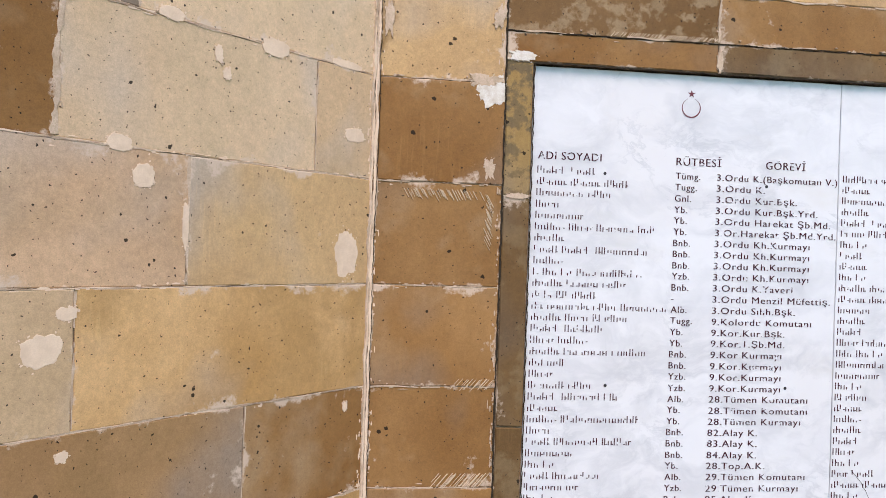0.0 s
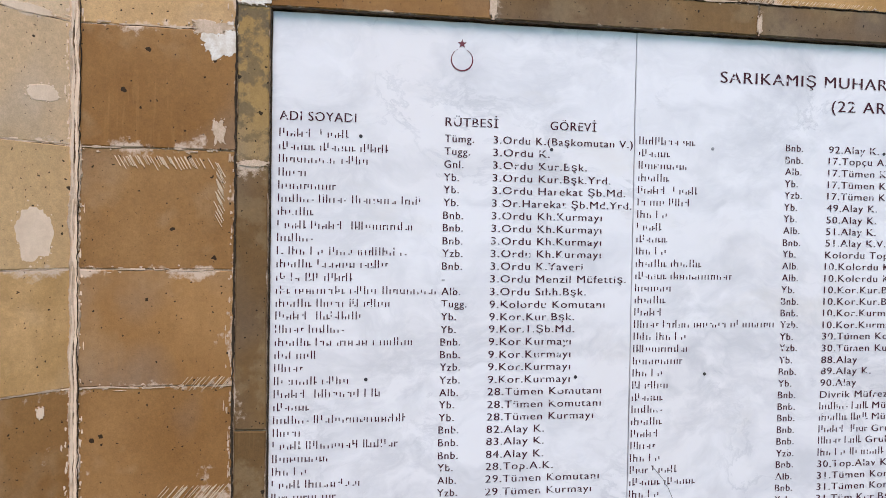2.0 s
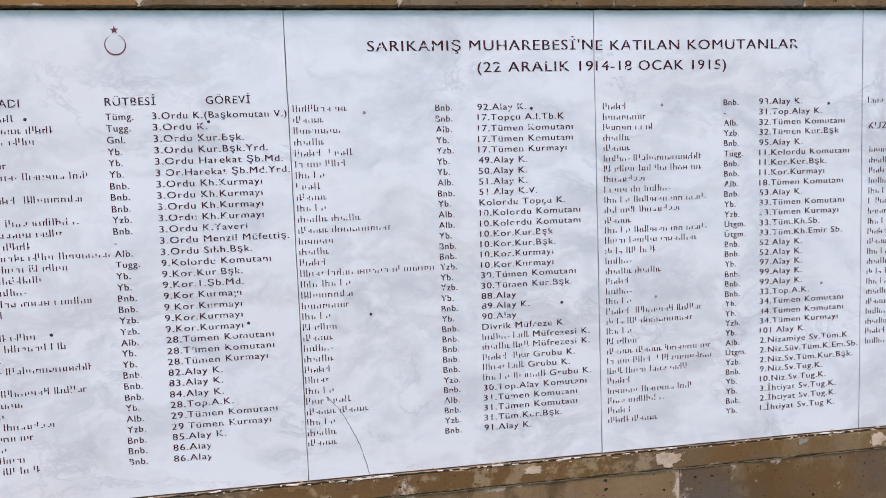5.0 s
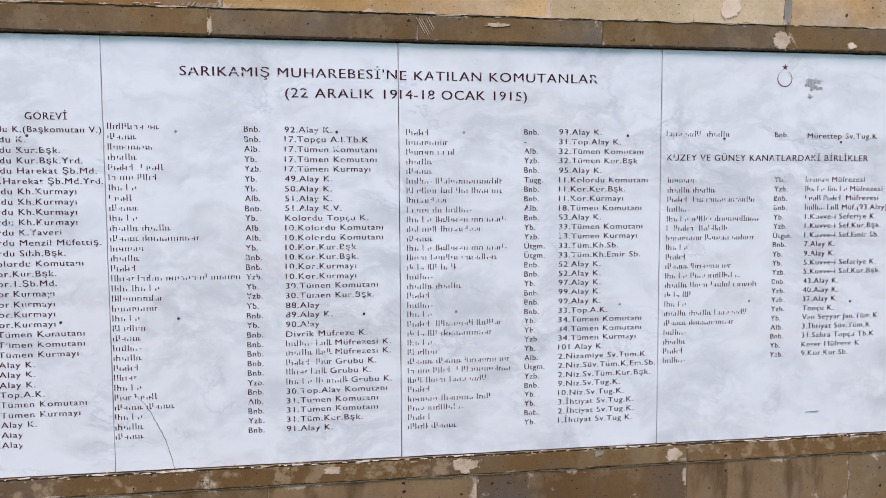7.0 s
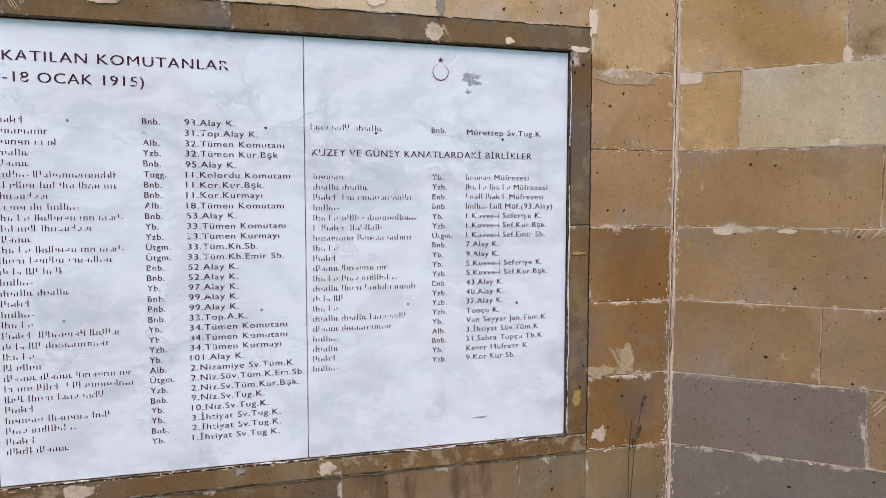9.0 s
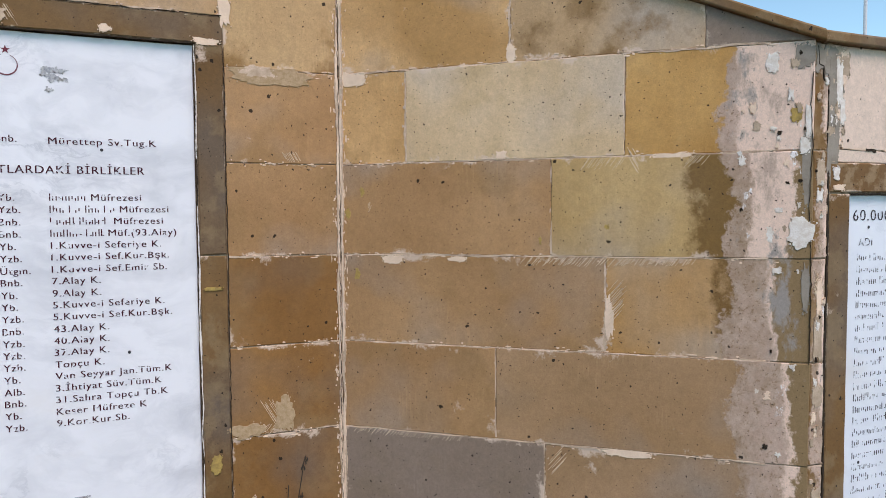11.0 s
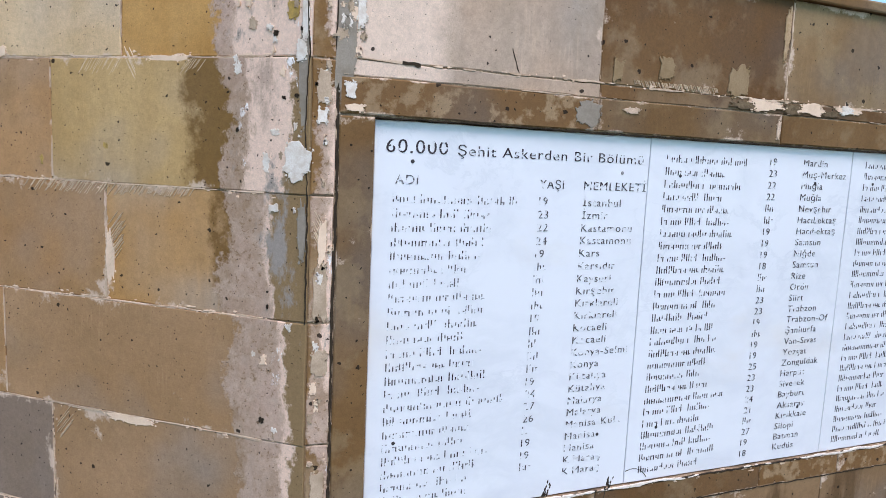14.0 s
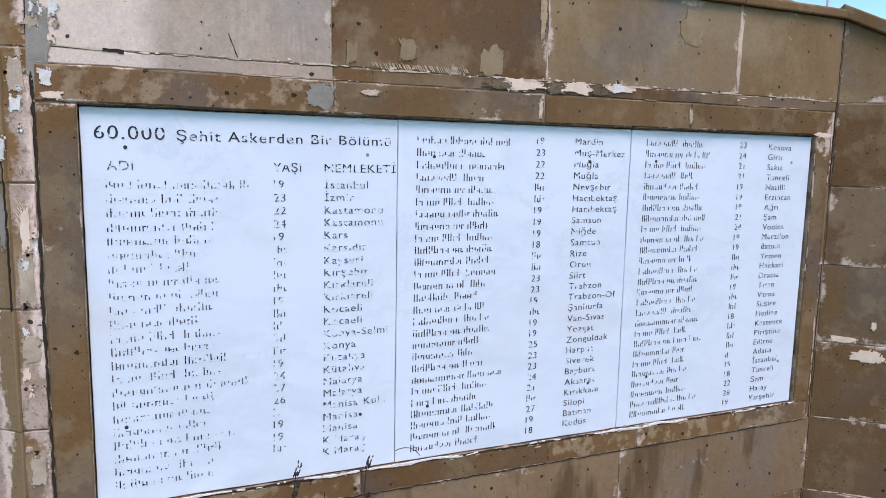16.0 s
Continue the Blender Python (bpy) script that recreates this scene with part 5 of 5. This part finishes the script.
for s, z, w, h, m, l in ((1.247, 1.96, 0.04, 0.06, CEMENT, 0.0), (1.256, 1.70, 0.018, 0.2, CEMENT, 0.0), (1.258, 1.39, 0.016, 0.12, CEMENT, 0.0), (1.243, 1.527, 0.056, 0.074, WHITE, 0.002),
                         (1.258, 1.80, 0.014, 0.076, WHITE, 0.0012), (1.25, 1.743, 0.024, 0.036, WHITE, 0.0012), (1.193, 1.433, 0.022, 0.014, WHITE, 0.0),
                         (1.232, 1.818, 0.024, 0.03, OCHRE, 0.0), (1.177, 1.947, 0.03, 0.05, WHITE, 0.0)):
    blob(wall_return, s, z, w, h, m, "plaster_flake", 0.4, lift=l, square=0.4)
for s, z, w, h, m, l in ((4.953, 1.899, 0.02, 0.12, WHITE, 0.001), (4.962, 1.829, 0.015, 0.07, WHITE, 0.001), (4.966, 1.945, 0.04, 0.05, PEEL, 0), (4.935, 1.80, 0.035, 0.3, CEMENT, 0.0003), (4.93, 1.95, 0.05, 0.07, CEMENT, 0),
                         (4.893, 1.265, 0.026, 0.12, PEEL, 0.0005), (4.895, 1.363, 0.016, 0.08, FILLER, 0.0005), (4.893, 1.67, 0.03, 0.06, PEEL, 0.0005), (4.89, 1.62, 0.022, 0.03, WHITE, 0.001), (4.893, 1.12, 0.03, 0.05, PEEL, 0.0005),
                         (6.573, 1.914, 0.075, 0.085, PALE, 0), (6.331, 1.728, 0.095, 0.014, FILLER, 0.001), (6.038, 1.728, 0.1, 0.013, MORTAR, 0.001), (5.938, 1.775, 0.06, 0.07, PALE, 0), (5.71, 1.785, 0.04, 0.05, PALE, 0),
                         (5.575, 1.77, 0.03, 0.05, PALE, 0), (4.893, 0.85, 0.028, 0.06, PEEL, 0.0005)):
    blob(wall_low, s, z, w, h, m, "plaster_flake", 0.4, lift=l, square=0.6)
for s, z, w, h, m in ((5.50, 1.664, 0.06, 0.056, CEMENT), (4.945, 1.673, 0.022, 0.034, WHITE), (6.085, 1.66, 0.012, 0.045, MORTAR), (7.129, 1.628, 0.07, 0.014, FILLER), (5.619, 1.68, 0.04, 0.012, MORTAR), (6.586, 1.664, 0.012, 0.04, MORTAR),
                      (4.955, 1.64, 0.04, 0.014, FILLER)):
    blob(wall_low, s, z, w, h, m, rough=0.4, lift=P)
for s, z, w, h in ((0.165, 1.009, 0.013, 0.027), (0.078, 0.955, 0.083, 0.02), (0.15, 0.905, 0.09, 0.036)):
    blob(wall_end, s, z, w, h, FILLER, rough=0.4)
for s, z, w, h, m in ((6.02, 1.722, 0.13, 0.024, FILLER), (6.13, 1.717, 0.07, 0.024, MORTAR_DARK), (6.20, 1.722, 0.09, 0.026, FILLER), (6.27, 1.715, 0.05, 0.016, MORTAR_DARK), (6.33, 1.728, 0.06, 0.02, WHITE), (5.95, 1.718, 0.07, 0.016, MORTAR_DARK),
                      (6.085, 1.90, 0.024, 0.11, THIN), (6.755, 1.86, 0.014, 0.22, MORTAR)):
    blob(wall_low, s, z, w, h, m, "plaster_flake", 0.65, lift=0.0012, square=0.1)
for s, z, w, h, m in ((4.893, 1.958, 0.046, 0.07, CEMENT), (4.945, 1.965, 0.07, 0.05, PEEL), (4.94, 1.865, 0.028, 0.10, PEEL), (4.97, 1.955, 0.03, 0.05, FILLER)):
    blob(wall_low, s, z, w, h, m, "plaster_flake", 0.5, lift=0.0006, square=0.5)
# the broken corner: layers of old coats left in scraps of every size
scraps = random.Random(77)
for i in range(30):
    z = scraps.uniform(0.95, 1.97)
    s = scraps.uniform(1.17, 1.262) if scraps.random() < 0.75 else scraps.uniform(1.10, 1.2)
    m = scraps.choice((WHITE, FILLER, FILLER, WHITE, PEEL, CRACK_SHADE))
    g = scraps.uniform(0.004, 0.015) * (0.5 if m is CRACK_SHADE else 1.0)
    blob(wall_return, min(s, 1.268 - g / 2), z, g, g * scraps.uniform(0.7, 2.2), m, "plaster_flake", 0.65, lift=scraps.uniform(0, 0.0012), seed=500 + i)
for i in range(26):
    z = scraps.uniform(0.8, 1.97)
    s, m = scraps.uniform(4.876, 4.912), scraps.choice((WHITE, FILLER, PEEL, MORTAR, CRACK_SHADE))
    g = scraps.uniform(0.004, 0.014) * (0.5 if m is CRACK_SHADE else 1.0)
    blob(wall_low, s, z, g, g * scraps.uniform(0.8, 2.6), m, "plaster_flake", 0.65, lift=scraps.uniform(0, 0.0012), seed=600 + i)
for i in range(22):
    z, s = scraps.uniform(1.74, 1.975), 4.925 + scraps.uniform(0, 0.09) ** 1.3
    m, g = scraps.choice((WHITE, FILLER, CEMENT, PEEL, CEMENT)), scraps.uniform(0.006, 0.022)
    blob(wall_low, s, z, g, g * scraps.uniform(0.8, 2.6), m, "plaster_flake", 0.65, lift=scraps.uniform(0.0004, 0.0016), seed=700 + i)
# thin scratches on the left wing
for pts in (((-0.52, 1.325), (-0.45, 1.333)), ((-0.84, 1.40), (-0.79, 1.425), (-0.77, 1.42)), ((-0.83, 1.33), (-0.79, 1.29)), ((-0.45, 1.957), (-0.43, 1.944)), ((-0.5, 1.37), (-0.495, 1.30))):
    crack(wall_left, list(pts), 0.0014, "scratch", lift=0.0004, seed=41)
# cracks and drip marks at the broken corner
crack(wall_low, [(4.9195, 0.2), (4.921, 0.8), (4.9185, 1.2), (4.922, 1.5), (4.919, 1.70), (4.915, 1.78), (4.921, 1.88), (4.935, 1.935), (4.94, 1.985)], 0.0065, lift=0.0012, seed=31)
crack(wall_low, [(4.878, 1.985), (4.882, 1.94), (4.895, 1.935), (4.90, 1.90)], 0.003, lift=0.002, seed=32)
crack(wall_return, [(1.268, 1.20), (1.27, 1.45), (1.262, 1.60), (1.269, 1.75), (1.262, 1.84), (1.268, 1.92)], 0.0022, lift=0.003, seed=33)
crack(wall_low, [(5.144, 1.948), (5.146, 1.915)], 0.0026, "drip_mark", lift=0.0008, seed=35)
crack(wall_low, [(5.159, 1.965), (5.16, 1.918)], 0.002, "drip_mark", lift=0.0008, seed=36)
crack(wall_low, [(5.179, 1.945), (5.181, 1.91)], 0.0026, "drip_mark", lift=0.0008, seed=37)
crack(wall_low, [(5.05, 1.737), (5.075, 1.737), (5.09, 1.734)], 0.010, "chip", lift=0.001, seed=38)
crack(wall_low, [(5.30, 1.79), (5.31, 1.76), (5.318, 1.74)], 0.002, lift=0.0008, seed=39)
for wall, s, z, w, h, l in ((wall_return, 0.76, 1.715, 0.11, 0.035, 0), (wall_return, 0.86, 1.70, 0.03, 0.05, 0), (wall_return, 0.68, 1.452, 0.28, 0.03, 0), (wall_return, 0.17, 1.462, 0.1, 0.02, 0), (wall_return, 0.90, 1.452, 0.2, 0.022, 0),
                            (wall_return, 0.2, 0.934, 0.34, 0.022, 0), (wall_return, 0.79, 1.33, 0.03, 0.1, 0), (wall_return, 0.456, 1.08, 0.012, 0.13, 0), (wall_return, 0.09, 1.60, 0.01, 0.02, 0), (wall_return, 0.11, 0.952, 0.12, 0.02, 0), (wall_return, 0.27, 1.462, 0.06, 0.02, 0), (wall_return, 0.99, 1.714, 0.05, 0.03, 0), (wall_return, 0.63, 0.87, 0.03, 0.05, 0), (wall_main, 3.70, 1.0, 0.07, 0.09, 0),
                            (wall_main, 3.62, 0.96, 0.1, 0.03, 0), (wall_main, -0.22, 1.70, 0.2, 0.03, 0), (wall_main, -0.15, 1.21, 0.1, 0.03, 0), (wall_main, -0.11, 1.99, 0.07, 0.06, 0), (wall_main, -0.1, 1.62, 0.02, 0.12, 0),
                            (wall_main, -0.18, 0.96, 0.14, 0.04, 0), (wall_main, 1.838, 2.098, 0.04, 0.06, P), (wall_main, 3.04, 2.09, 0.04, 0.05, P), (wall_main, 0.35, 2.145, 0.3, 0.014, 0), (wall_low, 5.75, 1.745, 0.25, 0.016, 0),
                            (wall_end, 0.2, 1.21, 0.14, 0.016, 0), (wall_low, 4.895, 1.38, 0.02, 0.06, 0), (wall_main, 1.3, 2.145, 0.4, 0.012, 0), (wall_left, -0.06, 1.70, 0.04, 0.02, 0), (wall_main, 3.74, 1.75, 0.05, 0.03, 0)):
    hatch(wall, s, z, w, h, lift=l)


# ---- dry weeds at the foot of the wall, and the flagpole beyond it ----
def weed(x, y, height, lean, heads, label, seed):
    rng = random.Random(seed)
    root = new("dry_weed")
    root.location = (x, y, 0)
    tagged(root, label, "weed")

    def stem(name, pts, r0, r1):
        rings = []
        for i, p in enumerate(pts):
            r = r0 + (r1 - r0) * i / (len(pts) - 1)
            rings.append([(p[0] + r * math.cos(a), p[1] + r * math.sin(a), p[2]) for a in (0.0, 1.571, 3.142, 4.712)])
        child(name, ring_solid(name, rings[::-1], STRAW), root)
    line = [(lean * (k / 9) ** 1.6, 0.01 * math.sin(k), height * k / 9) for k in range(10)]
    stem("stalk", line, 0.0026, 0.0013)
    for k in range(heads):
        q = 0.86 + 0.13 * k / max(1, heads - 1)
        bx, bz = lean * q ** 1.6, height * q
        v, f = [], []
        for j in range(22):
            a, up = rng.uniform(0, 6.28), rng.uniform(-0.004, 0.03)
            cx, cy, cz, l = bx + 0.005 * math.cos(a) + up * 0.35, 0.005 * math.sin(a), bz + up, rng.uniform(0.007, 0.014)
            n = len(v)
            v += [(cx, cy, cz), (cx + 0.003, cy, cz + l * 0.5), (cx + 0.002, cy, cz + l), (cx - 0.001, cy + 0.001, cz + l * 0.5), (cx, cy - 0.0015, cz + l * 0.5)]
            f += [(n, n + 1, n + 4), (n + 1, n + 2, n + 4), (n, n + 4, n + 3), (n + 4, n + 2, n + 3), (n, n + 3, n + 1), (n + 1, n + 3, n + 2)]
        child("seed_head", mesh_from("seed_head", v, f, STRAW), root)


weed(3.665, -0.05, 0.845, 0.085, 2, "thin dry brown weed stalk beside the stone pilaster", 1)
weed(3.675, -0.06, 0.80, 0.03, 1, "short dry brown weed stalk beside the stone pilaster", 5)
weed(5.385, -0.85, 0.775, 0.045, 3, "dry brown weed with a bushy tip below marble", 2)
weed(5.575, -0.85, 0.765, 0.03, 2, "thin dry weed stalk below the marble", 3)
weed(5.47, -0.85, 0.715, 0.03, 1, "small dry weed stalk below the marble", 4)

flagpole = new("flagpole")
flagpole.location = (26.0, 14.7, 0)
tagged(flagpole, "tall white painted flagpole standing beyond the wall", "flagpole")
ring = [[(r * math.cos(6.2832 * i / 16), r * math.sin(6.2832 * i / 16), z) for i in range(16)] for r, z in ((0.045, 16.0), (0.075, 0.3), (0.075, 0.0))]
child("pole", ring_solid("pole", ring, POLE_WHITE), flagpole)
ring = [[(r * math.cos(6.2832 * i / 16), r * math.sin(6.2832 * i / 16), z) for i in range(16)] for r, z in ((0.03, 16.16), (0.08, 16.1), (0.08, 16.03), (0.03, 15.98))]
child("finial", ring_solid("finial", ring, POLE_WHITE), flagpole)
